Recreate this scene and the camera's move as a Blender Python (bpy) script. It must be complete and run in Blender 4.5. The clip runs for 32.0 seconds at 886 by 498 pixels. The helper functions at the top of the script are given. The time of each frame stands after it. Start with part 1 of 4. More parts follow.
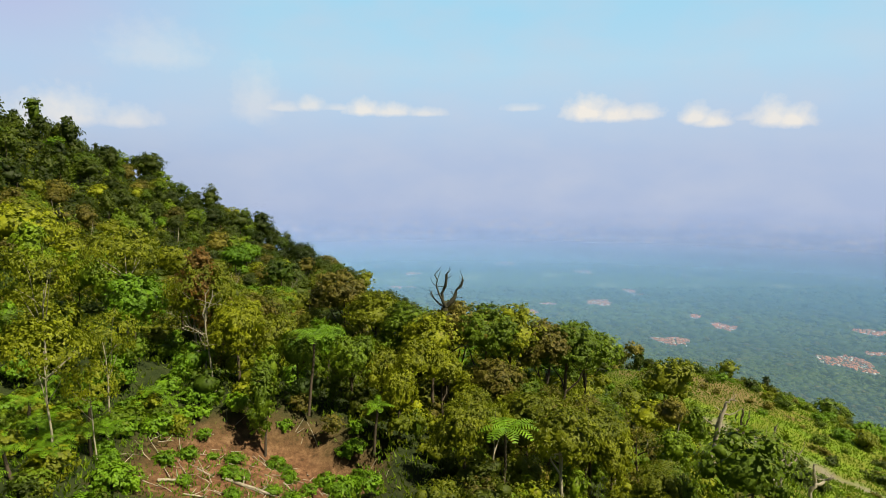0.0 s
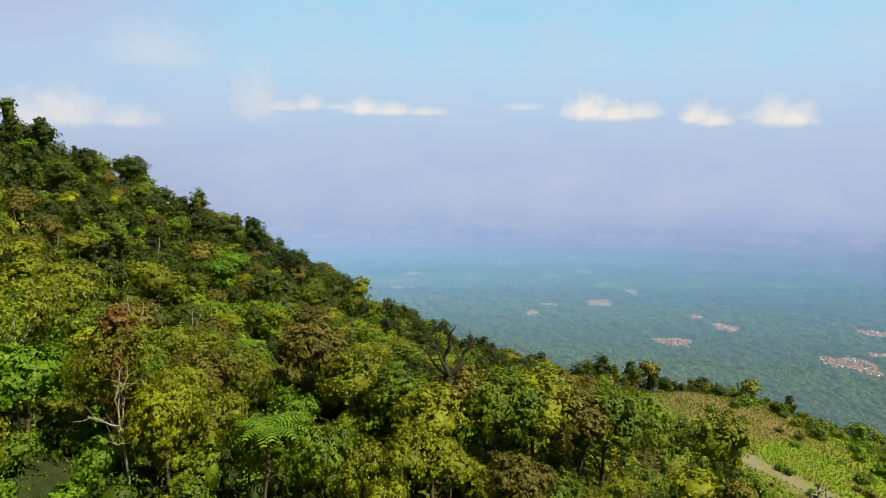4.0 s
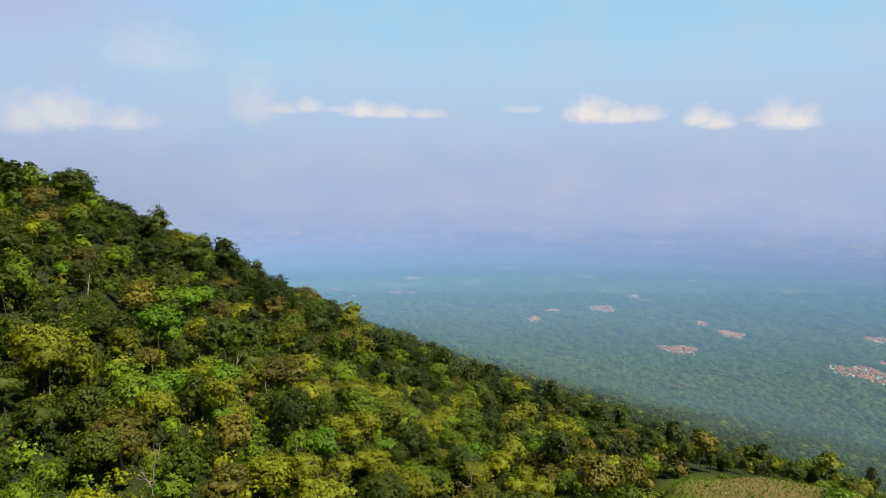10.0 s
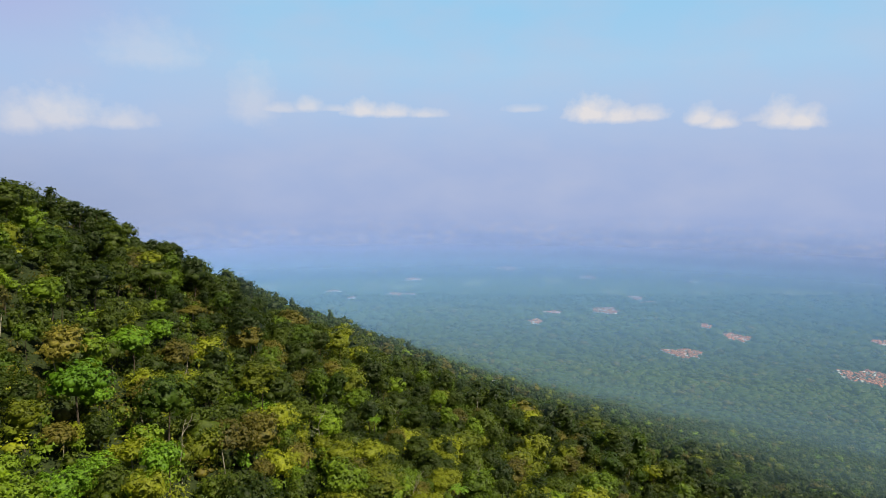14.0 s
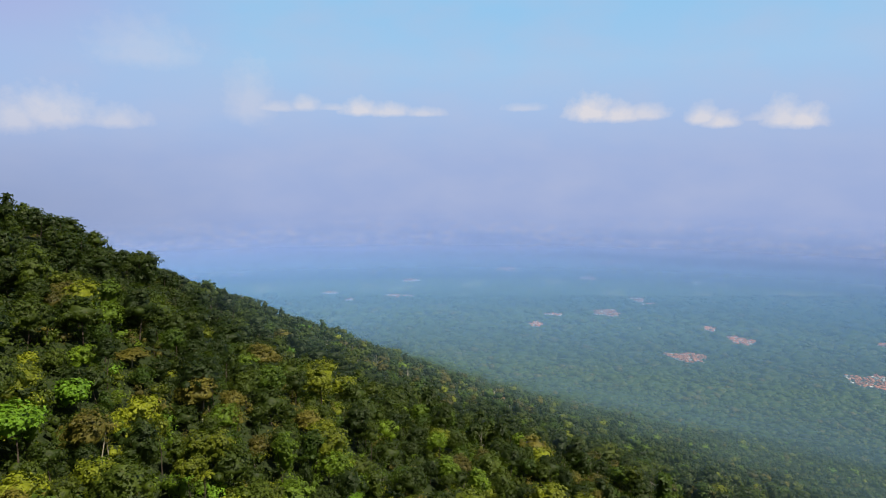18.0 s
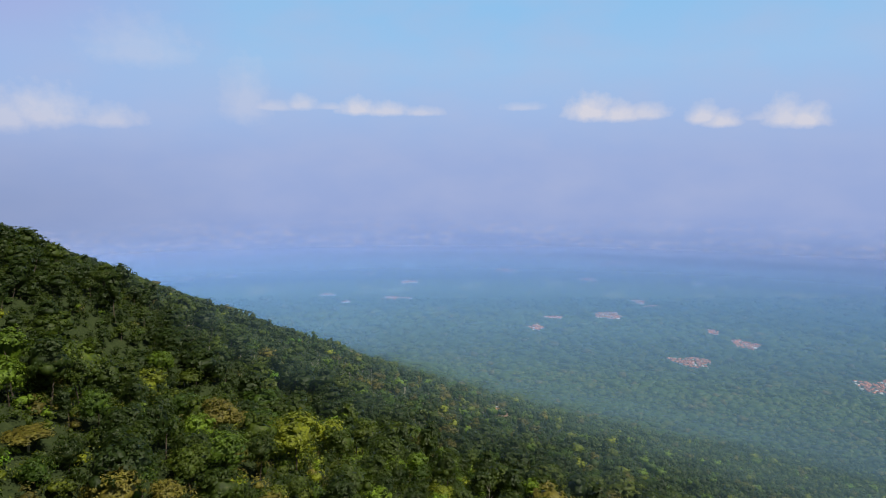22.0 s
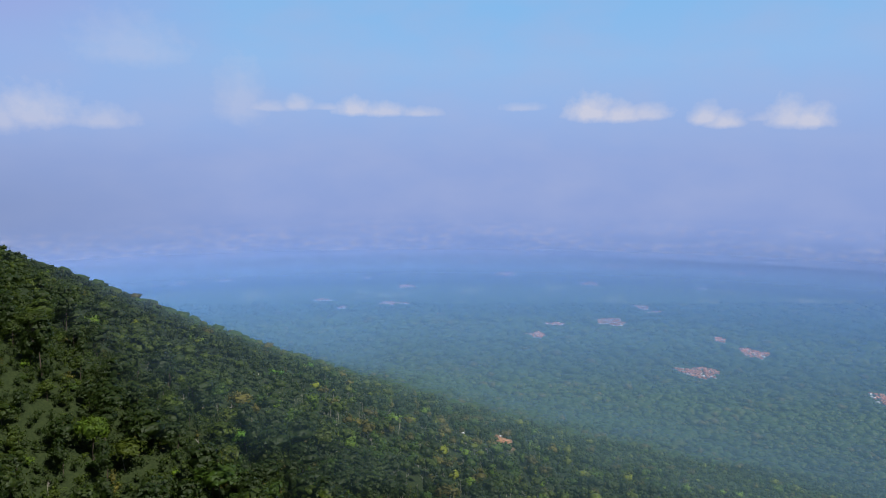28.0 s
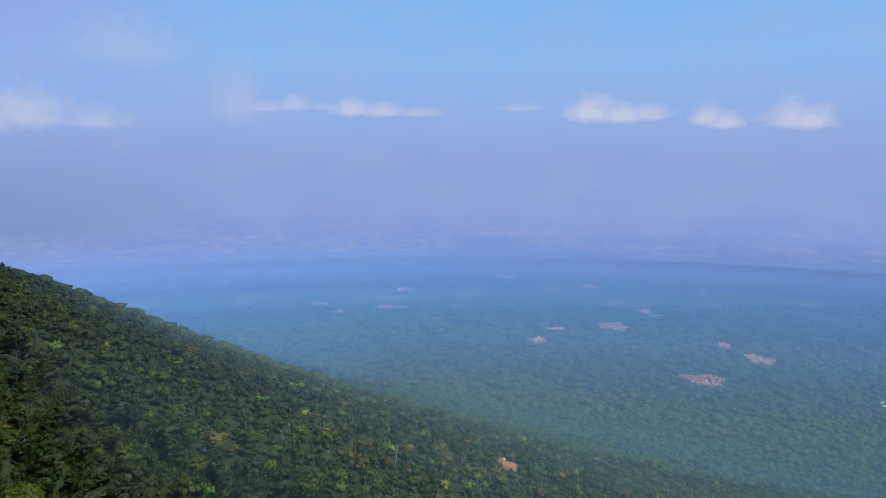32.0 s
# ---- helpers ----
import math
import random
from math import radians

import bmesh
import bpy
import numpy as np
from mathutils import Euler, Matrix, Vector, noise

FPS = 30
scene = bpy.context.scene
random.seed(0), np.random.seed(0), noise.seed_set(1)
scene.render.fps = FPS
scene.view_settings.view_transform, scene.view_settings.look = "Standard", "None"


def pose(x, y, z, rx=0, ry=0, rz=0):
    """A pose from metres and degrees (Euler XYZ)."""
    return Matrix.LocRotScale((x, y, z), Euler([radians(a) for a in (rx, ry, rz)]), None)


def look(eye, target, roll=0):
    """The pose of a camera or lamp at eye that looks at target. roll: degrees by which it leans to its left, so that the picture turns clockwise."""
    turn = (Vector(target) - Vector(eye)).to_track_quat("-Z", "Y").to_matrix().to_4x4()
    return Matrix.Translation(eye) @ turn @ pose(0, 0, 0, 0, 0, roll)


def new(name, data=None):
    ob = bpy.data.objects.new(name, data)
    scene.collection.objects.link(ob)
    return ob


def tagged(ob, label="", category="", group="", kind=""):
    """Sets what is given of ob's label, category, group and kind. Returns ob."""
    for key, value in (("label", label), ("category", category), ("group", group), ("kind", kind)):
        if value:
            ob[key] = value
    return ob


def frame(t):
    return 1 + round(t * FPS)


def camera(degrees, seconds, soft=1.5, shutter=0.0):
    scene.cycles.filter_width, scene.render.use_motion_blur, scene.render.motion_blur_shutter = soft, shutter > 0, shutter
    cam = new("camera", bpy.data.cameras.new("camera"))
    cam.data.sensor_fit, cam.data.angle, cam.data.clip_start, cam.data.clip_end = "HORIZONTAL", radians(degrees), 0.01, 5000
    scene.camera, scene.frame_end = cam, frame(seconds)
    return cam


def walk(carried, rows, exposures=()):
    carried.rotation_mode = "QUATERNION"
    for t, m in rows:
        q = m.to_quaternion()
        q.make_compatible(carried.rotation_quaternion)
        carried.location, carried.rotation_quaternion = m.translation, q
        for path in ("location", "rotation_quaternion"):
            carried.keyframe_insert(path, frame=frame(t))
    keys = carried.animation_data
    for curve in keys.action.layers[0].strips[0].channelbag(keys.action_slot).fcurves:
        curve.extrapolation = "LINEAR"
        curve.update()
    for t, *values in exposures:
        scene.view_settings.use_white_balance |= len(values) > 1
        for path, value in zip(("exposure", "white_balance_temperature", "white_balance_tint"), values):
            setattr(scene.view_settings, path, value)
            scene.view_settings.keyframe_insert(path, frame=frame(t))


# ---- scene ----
cam = camera(70.0, 32.0, soft=0.8)
PATH = [
    (0, pose(0.00, 0.00, 531.78, 83.414, 0, 0.145)),
    (1, pose(-0.18, 2.43, 531.85, 83.348, 0, 0.147)),
    (2, pose(-0.24, 5.84, 532.19, 83.296, 0, 0.151)),
    (3, pose(-0.23, 10.44, 532.91, 83.287, 0, 0.148)),
    (4, pose(-0.26, 16.03, 533.97, 83.321, 0, 0.141)),
    (5, pose(-0.40, 22.42, 535.15, 83.380, 0, 0.135)),
    (6, pose(-0.39, 29.24, 536.06, 83.431, 0, 0.135)),
    (7, pose(-0.27, 36.30, 536.77, 83.470, 0, 0.137)),
    (8, pose(-0.23, 43.60, 537.51, 83.505, 0, 0.143)),
    (9, pose(-0.34, 51.13, 538.23, 83.529, 0, 0.156)),
    (10, pose(-0.51, 58.96, 538.94, 83.541, 0, 0.171)),
    (11, pose(-0.76, 67.12, 539.60, 83.538, 0, 0.184)),
    (12, pose(-1.10, 75.63, 540.34, 83.523, 0, 0.190)),
    (13, pose(-1.31, 84.66, 541.44, 83.505, 0, 0.183)),
    (14, pose(-1.34, 94.05, 542.70, 83.486, 0, 0.168)),
    (15, pose(-1.18, 103.82, 543.67, 83.469, 0, 0.147)),
    (16, pose(-0.90, 114.20, 544.35, 83.457, 0, 0.117)),
    (17, pose(-1.12, 125.23, 545.24, 83.435, 0, 0.082)),
    (18, pose(-1.63, 136.71, 546.30, 83.406, 0, 0.047)),
    (19, pose(-1.93, 148.35, 547.18, 83.376, 0, 0.009)),
    (20, pose(-2.20, 159.97, 547.94, 83.357, 0, -0.035)),
    (21, pose(-2.68, 171.43, 548.82, 83.353, 0, -0.085)),
    (22, pose(-3.23, 182.69, 549.86, 83.357, 0, -0.133)),
    (23, pose(-3.59, 193.91, 551.09, 83.367, 0, -0.171)),
    (24, pose(-3.73, 205.21, 552.54, 83.378, 0, -0.197)),
    (25, pose(-3.79, 216.62, 554.18, 83.388, 0, -0.216)),
    (26, pose(-3.81, 228.17, 556.04, 83.388, 0, -0.234)),
    (27, pose(-3.83, 239.91, 558.04, 83.376, 0, -0.258)),
    (28, pose(-4.00, 251.80, 559.83, 83.360, 0, -0.295)),
    (29, pose(-4.30, 263.77, 561.40, 83.343, 0, -0.343)),
    (30, pose(-4.72, 275.81, 562.92, 83.332, 0, -0.392)),
    (31, pose(-5.28, 287.90, 564.44, 83.336, 0, -0.436)),
    (32, pose(-5.96, 300.00, 565.96, 83.357, 0, -0.474)),
]
EXPOSURES = [(0, 0.60, 7900, 1), (8, 0.53, 7600, 3), (19, 0.32, 6700, 8), (28, 0.13, 6000, 11), (32, 0.07, 5700, 11)]
walk(cam, PATH, EXPOSURES)

# ---------------------------------------------------------------- sky, sun
SUN = Vector((0.60, -0.34, 0.98)).normalized()
world = bpy.data.worlds.new("world")
scene.world = world
world.use_nodes = True
wn = world.node_tree
sky = wn.nodes.new("ShaderNodeTexSky")
sky.sky_type = "NISHITA"
sky.sun_disc = False
sky.sun_elevation = math.asin(SUN.z)
sky.sun_rotation = math.atan2(SUN.x, SUN.y)
sky.altitude = 1400
sky.dust_density = 2.0
wn.links.new(sky.outputs[0], wn.nodes["Background"].inputs[0])
wn.nodes["Background"].inputs[1].default_value = 0.030
sun_lamp = new("sun", bpy.data.lights.new("sun", "SUN"))
sun_lamp.data.energy = 5.0
sun_lamp.data.angle = radians(0.6)
sun_lamp.data.color = (1.0, 0.94, 0.82)
sun_lamp.matrix_world = look(SUN * 3000, (0, 0, 0))


# ---------------------------------------------------------------- materials
def shader(name):
    m = bpy.data.materials.new(name)
    m.use_nodes = True
    m.node_tree.nodes.clear()
    out = m.node_tree.nodes.new("ShaderNodeOutputMaterial")
    return m, m.node_tree, out


def node(tree, kind, **values):
    n = tree.nodes.new(kind)
    for key, value in values.items():
        n.inputs[key.replace("_", " ")].default_value = value
    return n


def value(tree, a):
    n = tree.nodes.new("ShaderNodeValue")
    n.outputs[0].default_value = a
    return n.outputs[0]


def calc(tree, op, a, b=0.0, clamp=False):
    n = tree.nodes.new("ShaderNodeMath")
    n.operation = op
    n.use_clamp = clamp
    for i, x in enumerate((a, b)):
        if isinstance(x, (int, float)):
            n.inputs[i].default_value = x
        else:
            tree.links.new(x, n.inputs[i])
    return n.outputs[0]


def ramp(tree, fac, stops):
    n = tree.nodes.new("ShaderNodeValToRGB")
    e = n.color_ramp.elements
    while len(e) < len(stops):
        e.new(0.5)
    for el, (p, c) in zip(e, stops):
        el.position = p
        el.color = (*c, 1) if len(c) == 3 else c
    tree.links.new(fac, n.inputs[0])
    return n.outputs[0]


def mix(tree, fac, a, b, blend="MIX"):
    n = tree.nodes.new("ShaderNodeMix")
    n.data_type = "RGBA"
    n.blend_type = blend
    for i, x in ((0, fac), (6, a), (7, b)):
        if isinstance(x, (int, float)):
            n.inputs[i].default_value = x
        elif isinstance(x, tuple):
            n.inputs[i].default_value = (*x, 1)
        else:
            tree.links.new(x, n.inputs[i])
    return n.outputs[2]


def noise_at(tree, scale, detail=4.0, rough=0.55, vector=None):
    n = node(tree, "ShaderNodeTexNoise", Scale=scale, Detail=detail, Roughness=rough)
    if vector is None:
        vector = tree.nodes.new("ShaderNodeNewGeometry").outputs["Position"]
    tree.links.new(vector, n.inputs["Vector"])
    return n.outputs["Fac"]


def leaf_material(name, dark, light, dry=(0.16, 0.12, 0.03), dryness=0.05, gloss=0.55):
    """Leaves: two greens by leaf and by tree, mottled with painted shade, dry flecks, and light coming through the
    blade.
    """
    m, t, out = shader(name)
    geo = t.nodes.new("ShaderNodeNewGeometry")
    info = t.nodes.new("ShaderNodeObjectInfo")
    patch = ramp(t, noise_at(t, 0.10, 1.5), [(0.33, (0, 0, 0)), (0.67, (1, 1, 1))])
    own = t.nodes.new("ShaderNodeAttribute")
    own.attribute_name = "tree_tone"
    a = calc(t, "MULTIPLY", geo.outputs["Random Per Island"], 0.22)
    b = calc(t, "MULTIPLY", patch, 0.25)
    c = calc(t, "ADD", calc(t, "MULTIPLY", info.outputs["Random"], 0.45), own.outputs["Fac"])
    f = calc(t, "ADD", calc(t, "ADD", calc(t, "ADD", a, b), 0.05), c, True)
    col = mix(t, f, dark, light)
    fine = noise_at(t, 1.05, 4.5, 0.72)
    # noise darkens and lightens the colour, imitating shade between leaf clumps
    clump_shade = ramp(t, fine, [(0.36, (0.55, 0.58, 0.56)), (0.51, (0.95, 0.95, 0.95)), (0.66, (1.35, 1.3, 1.1))])
    col = mix(t, 1.0, col, clump_shade, "MULTIPLY")
    flecks = calc(t, "GREATER_THAN", noise_at(t, 1.7, 2.0), 0.70 - 0.55 * dryness)
    col = mix(t, calc(t, "MULTIPLY", flecks, 0.45), col, dry)
    p = node(t, "ShaderNodeBsdfPrincipled", Roughness=gloss)
    p.inputs["Specular IOR Level"].default_value = 0.3
    t.links.new(col, p.inputs["Base Color"])
    bn = node(t, "ShaderNodeBump", Strength=0.7, Distance=0.35)
    t.links.new(fine, bn.inputs["Height"])
    t.links.new(bn.outputs[0], p.inputs["Normal"])
    tr = t.nodes.new("ShaderNodeBsdfTranslucent")
    t.links.new(mix(t, 0.5, col, (0.22, 0.32, 0.02)), tr.inputs["Color"])
    ms = node(t, "ShaderNodeMixShader", Fac=0.30)
    t.links.new(p.outputs[0], ms.inputs[1])
    t.links.new(tr.outputs[0], ms.inputs[2])
    t.links.new(ms.outputs[0], out.inputs[0])
    return m


def plain_material(name, a, b, scale=3.0, rough=0.8, bump=0.0, detail=5.0, spread=(0.3, 0.7)):
    m, t, out = shader(name)
    f = noise_at(t, scale, detail, 0.65)
    g = noise_at(t, scale * 0.17, 3.0)
    f = calc(t, "ADD", calc(t, "MULTIPLY", f, 0.6), calc(t, "MULTIPLY", g, 0.4))
    col = ramp(t, f, [(spread[0], a), (spread[1], b)])
    p = node(t, "ShaderNodeBsdfPrincipled", Roughness=rough)
    t.links.new(col, p.inputs["Base Color"])
    if bump:
        bn = node(t, "ShaderNodeBump", Strength=bump, Distance=0.1)
        t.links.new(f, bn.inputs["Height"])
        t.links.new(bn.outputs[0], p.inputs["Normal"])
    t.links.new(p.outputs[0], out.inputs[0])
    return m


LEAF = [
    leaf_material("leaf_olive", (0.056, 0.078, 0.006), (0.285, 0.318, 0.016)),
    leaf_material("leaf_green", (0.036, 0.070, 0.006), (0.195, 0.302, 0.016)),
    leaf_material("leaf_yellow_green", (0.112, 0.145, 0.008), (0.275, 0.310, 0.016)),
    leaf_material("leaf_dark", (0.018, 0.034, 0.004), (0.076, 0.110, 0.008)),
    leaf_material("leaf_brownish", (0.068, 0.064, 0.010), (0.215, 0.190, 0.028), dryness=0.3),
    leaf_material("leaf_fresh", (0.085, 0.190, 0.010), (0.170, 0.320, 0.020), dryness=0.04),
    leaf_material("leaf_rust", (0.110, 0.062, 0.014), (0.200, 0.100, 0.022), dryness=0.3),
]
BARK_PALE = plain_material("bark_pale", (0.20, 0.175, 0.13), (0.42, 0.38, 0.30), 2.5, 0.85, 0.5)
BARK_DARK = plain_material("bark_dark", (0.035, 0.026, 0.018), (0.12, 0.09, 0.065), 2.5, 0.9, 0.6)
DEAD_WOOD = plain_material("dead_wood", (0.13, 0.105, 0.08), (0.48, 0.43, 0.35), 1.6, 0.9, 0.5)
ROOF_TILE = plain_material("roof_tile", (0.34, 0.095, 0.05), (0.56, 0.22, 0.13), 0.06, 0.8, 0, 4.0, (0.35, 0.65))
ROOF_PALE = plain_material("roof_sheet", (0.45, 0.42, 0.40), (0.75, 0.72, 0.70), 0.06, 0.5, 0, 4.0, (0.35, 0.65))
WALL_PAINT = plain_material("wall_paint", (0.55, 0.52, 0.46), (0.80, 0.78, 0.74), 0.08, 0.8)


# ---------------------------------------------------------------- the lie of the land
def step(a, b, x):
    t = np.clip((x - a) / (b - a), 0.0, 1.0)
    return t * t * (3 - 2 * t)


def canopy(x, y):
    """Height of the forest's upper side over the plan."""
    x = np.clip(x, -1400.0, 1050.0)
    y = np.clip(y, -100.0, 2300.0)
    u, v = x / 500.0, y / 500.0

    def hump(cx, cy, s):
        return np.exp(-((x - cx) ** 2 + (y - cy) ** 2) / (2 * s * s))

    g = (512.9 - 181.4 * u - 97.3 * v - 13.68 * u * u + 1.77 * u * v - 9.18 * v * v
         + 4.38 * u ** 3 + 14.96 * u * u * v + 3.05 * u * v * v - 1.17 * v ** 3
         + 41.2 * hump(-150, 270, 70) + 27.9 * hump(110, 190, 70) + 29.5 * hump(-230, 570, 80)
         + 12.6 * hump(0, 60, 50) + 17.2 * hump(-60, 360, 60) - 18.6 * hump(-80, 270, 40)
         + 15.0 * hump(-300, 780, 110) + 5.3 * hump(200, 250, 60))
    folds = (-9.0 * hump(0, 120, 55) - 8.0 * hump(0, 180, 55) - 4.9 * hump(120, 180, 55) + 8.7 * hump(60, 240, 55)
             - 7.6 * hump(-180, 300, 55) + 6.9 * hump(-60, 300, 55) - 8.4 * hump(0, 300, 55) - 5.6 * hump(60, 300, 55) - 9.0 * hump(-180, 360, 55)
             + 5.8 * hump(-120, 360, 55) - 11.9 * hump(0, 360, 55) - 8.0 * hump(60, 360, 55) - 11.9 * hump(-180, 420, 55) - 8.5 * hump(-120, 420, 55)
             + 11.5 * hump(0, 420, 55) + 10.1 * hump(-240, 480, 55) - 24.8 * hump(-180, 480, 55) - 3.7 * hump(-120, 480, 55) + 8.6 * hump(120, 480, 55)
             + 4.8 * hump(-400, 540, 90) + 8.1 * hump(-300, 540, 90) - 5.9 * hump(-200, 640, 90) - 7.3 * hump(-200, 740, 90) - 9.9 * hump(0, 740, 90)
             + 2.4 * hump(-200, 840, 90) + 8.9 * hump(-100, 840, 90) + 3.0 * hump(85, 228, 38) - 9.0 * hump(-320, 1210, 130))
    g = g + folds * step(72, 135, y)
    g = g - 520.0 * step(1350, 2300, y) * step(-90, -380, x) - 150.0 * step(900, 2000, y) * step(-500, -1300, x)
    return 60.0 * np.logaddexp(0.0, g / 60.0)


def wobble(x, y, s, seed=0.0):
    return (np.sin(x / s + 1.3 + seed) * np.cos(y / s * 1.17 + seed) + 0.5 * np.sin(x / s * 2.3 + y / s * 1.9 + seed * 2)) / 1.5


def grass_cover(x, y):
    """1 on the open grassy spur."""
    edge = 30.0 + 0.16 * (y - 60) + 6 * wobble(x, y, 17.0)
    back = 208.0 + 6 * wobble(x, y, 23.0, 2.0) + 0.10 * (x - 100)
    return step(-6, 6, x - edge) * step(-7, 7, back - y) * step(20, 45, y)


def soil_cover(x, y):
    """1 on the bare brown clearing below the take-off point."""
    d = np.hypot((x + 14.0) / 9.4, (y - 46.5) / 8.4) + 0.16 * wobble(x, y, 3.1)
    return 1 - step(0.75, 1.1, d)


def bush_cover(x, y):
    """1 where low bright regrowth stands in place of trees."""
    d = np.hypot((x + 26.0) / 17.0, (y - 41.0) / 13.0) + 0.18 * wobble(x, y, 6.0, 1.0)
    return 1 - step(0.8, 1.1, d)


def track_cover(x, y):
    """1 on the worn path across the grassy spur."""
    off = np.abs(x - (80.5 - 0.5 * (y - 126)) - 1.2 * wobble(x, y, 15.0))
    return (1 - step(1.4, 4.0, off)) * step(104, 116, y) * step(0, 12, 162 - y)


def scar_cover(x, y):
    d = np.hypot((x - 69.0) / 14.0, (y - 952.0) / 36.0) + 0.25 * wobble(x, y, 9.0)
    return 1 - step(0.7, 1.1, d)


def clearing_rim(x, y):
    """The felled ground with a strip round it and the open side below it."""
    return (np.hypot((x + 13.0) / 11.5, (y - 46.0) / 10.5) < 1.0) | ((x > -23) & (x < -3) & (y < 44))


def growth(x, y):
    """Trees grow larger on the far part of the hillside."""
    return 1 + 0.42 * step(190, 400, y) + 0.3 * step(400, 560, y)


def ground(x, y):
    open_ground = np.maximum(grass_cover(x, y), 0)
    drop = 9.0 - 8.0 * np.maximum(np.maximum(open_ground, 0.6 * grass_cover(x, y - 24)), scar_cover(x, y)) + 4.5 * np.maximum(soil_cover(x, y), 0.8 * bush_cover(x, y))
    drop = drop + 14.0 * np.maximum(growth(x, y) - 1.15, 0.0) * (1 - 0.25 * step(620, 700, y)) * (1 - step(1150, 1300, y))
    rough = 0.7 * wobble(x, y, 9.0, 3.0) + 0.25 * wobble(x, y, 2.7, 5.0)
    z = canopy(x, y)
    return z - (drop + rough) * step(0.5, 60, z) * 1.0


def mesh_np(name, verts, quads=None, tris=None, mats=(), mat_q=None, mat_t=None, smooth=False, smooth_tris=False):
    """A mesh from arrays of corners, four-sided and three-sided faces."""
    me = bpy.data.meshes.new(name)
    quads = np.zeros((0, 4), np.int32) if quads is None else np.asarray(quads, np.int32)
    tris = np.zeros((0, 3), np.int32) if tris is None else np.asarray(tris, np.int32)
    nq, nt = len(quads), len(tris)
    me.vertices.add(len(verts))
    me.vertices.foreach_set("co", np.asarray(verts, np.float32).ravel())
    me.loops.add(nq * 4 + nt * 3)
    me.loops.foreach_set("vertex_index", np.concatenate([quads.ravel(), tris.ravel()]).astype(np.int32))
    me.polygons.add(nq + nt)
    start = np.concatenate([np.arange(nq) * 4, nq * 4 + np.arange(nt) * 3]).astype(np.int32)
    me.polygons.foreach_set("loop_start", start)
    for m in mats:
        me.materials.append(m)
    if mat_q is not None or mat_t is not None:
        mq = np.zeros(nq, np.int32) if mat_q is None else mat_q
        mt = np.zeros(nt, np.int32) if mat_t is None else mat_t
        me.polygons.foreach_set("material_index", np.concatenate([mq, mt]).astype(np.int32))
    if smooth:
        me.polygons.foreach_set("use_smooth", np.ones(nq + nt, bool))
    elif smooth_tris:
        me.polygons.foreach_set("use_smooth", np.arange(nq + nt) >= nq)
    me.update(calc_edges=True)
    return me


def grid_mesh(name, X, Y, Z, mats, smooth=True):
    n, k = X.shape
    idx = np.arange(n * k).reshape(n, k)
    q = np.stack([idx[:-1, :-1], idx[:-1, 1:], idx[1:, 1:], idx[1:, :-1]], -1).reshape(-1, 4)
    return mesh_np(name, np.stack([X, Y, Z], -1).reshape(-1, 3), q, mats=mats, smooth=smooth)


def cover(me, name, data):
    a = me.attributes.new(name, "FLOAT", "POINT")
    a.data.foreach_set("value", np.asarray(data, np.float32).ravel())


def stretched(inner, step0, outer, growth):
    a = list(np.arange(0, inner, step0))
    s = step0
    while a[-1] < outer:
        s *= growth
        a.append(a[-1] + s)
    return np.array(a)


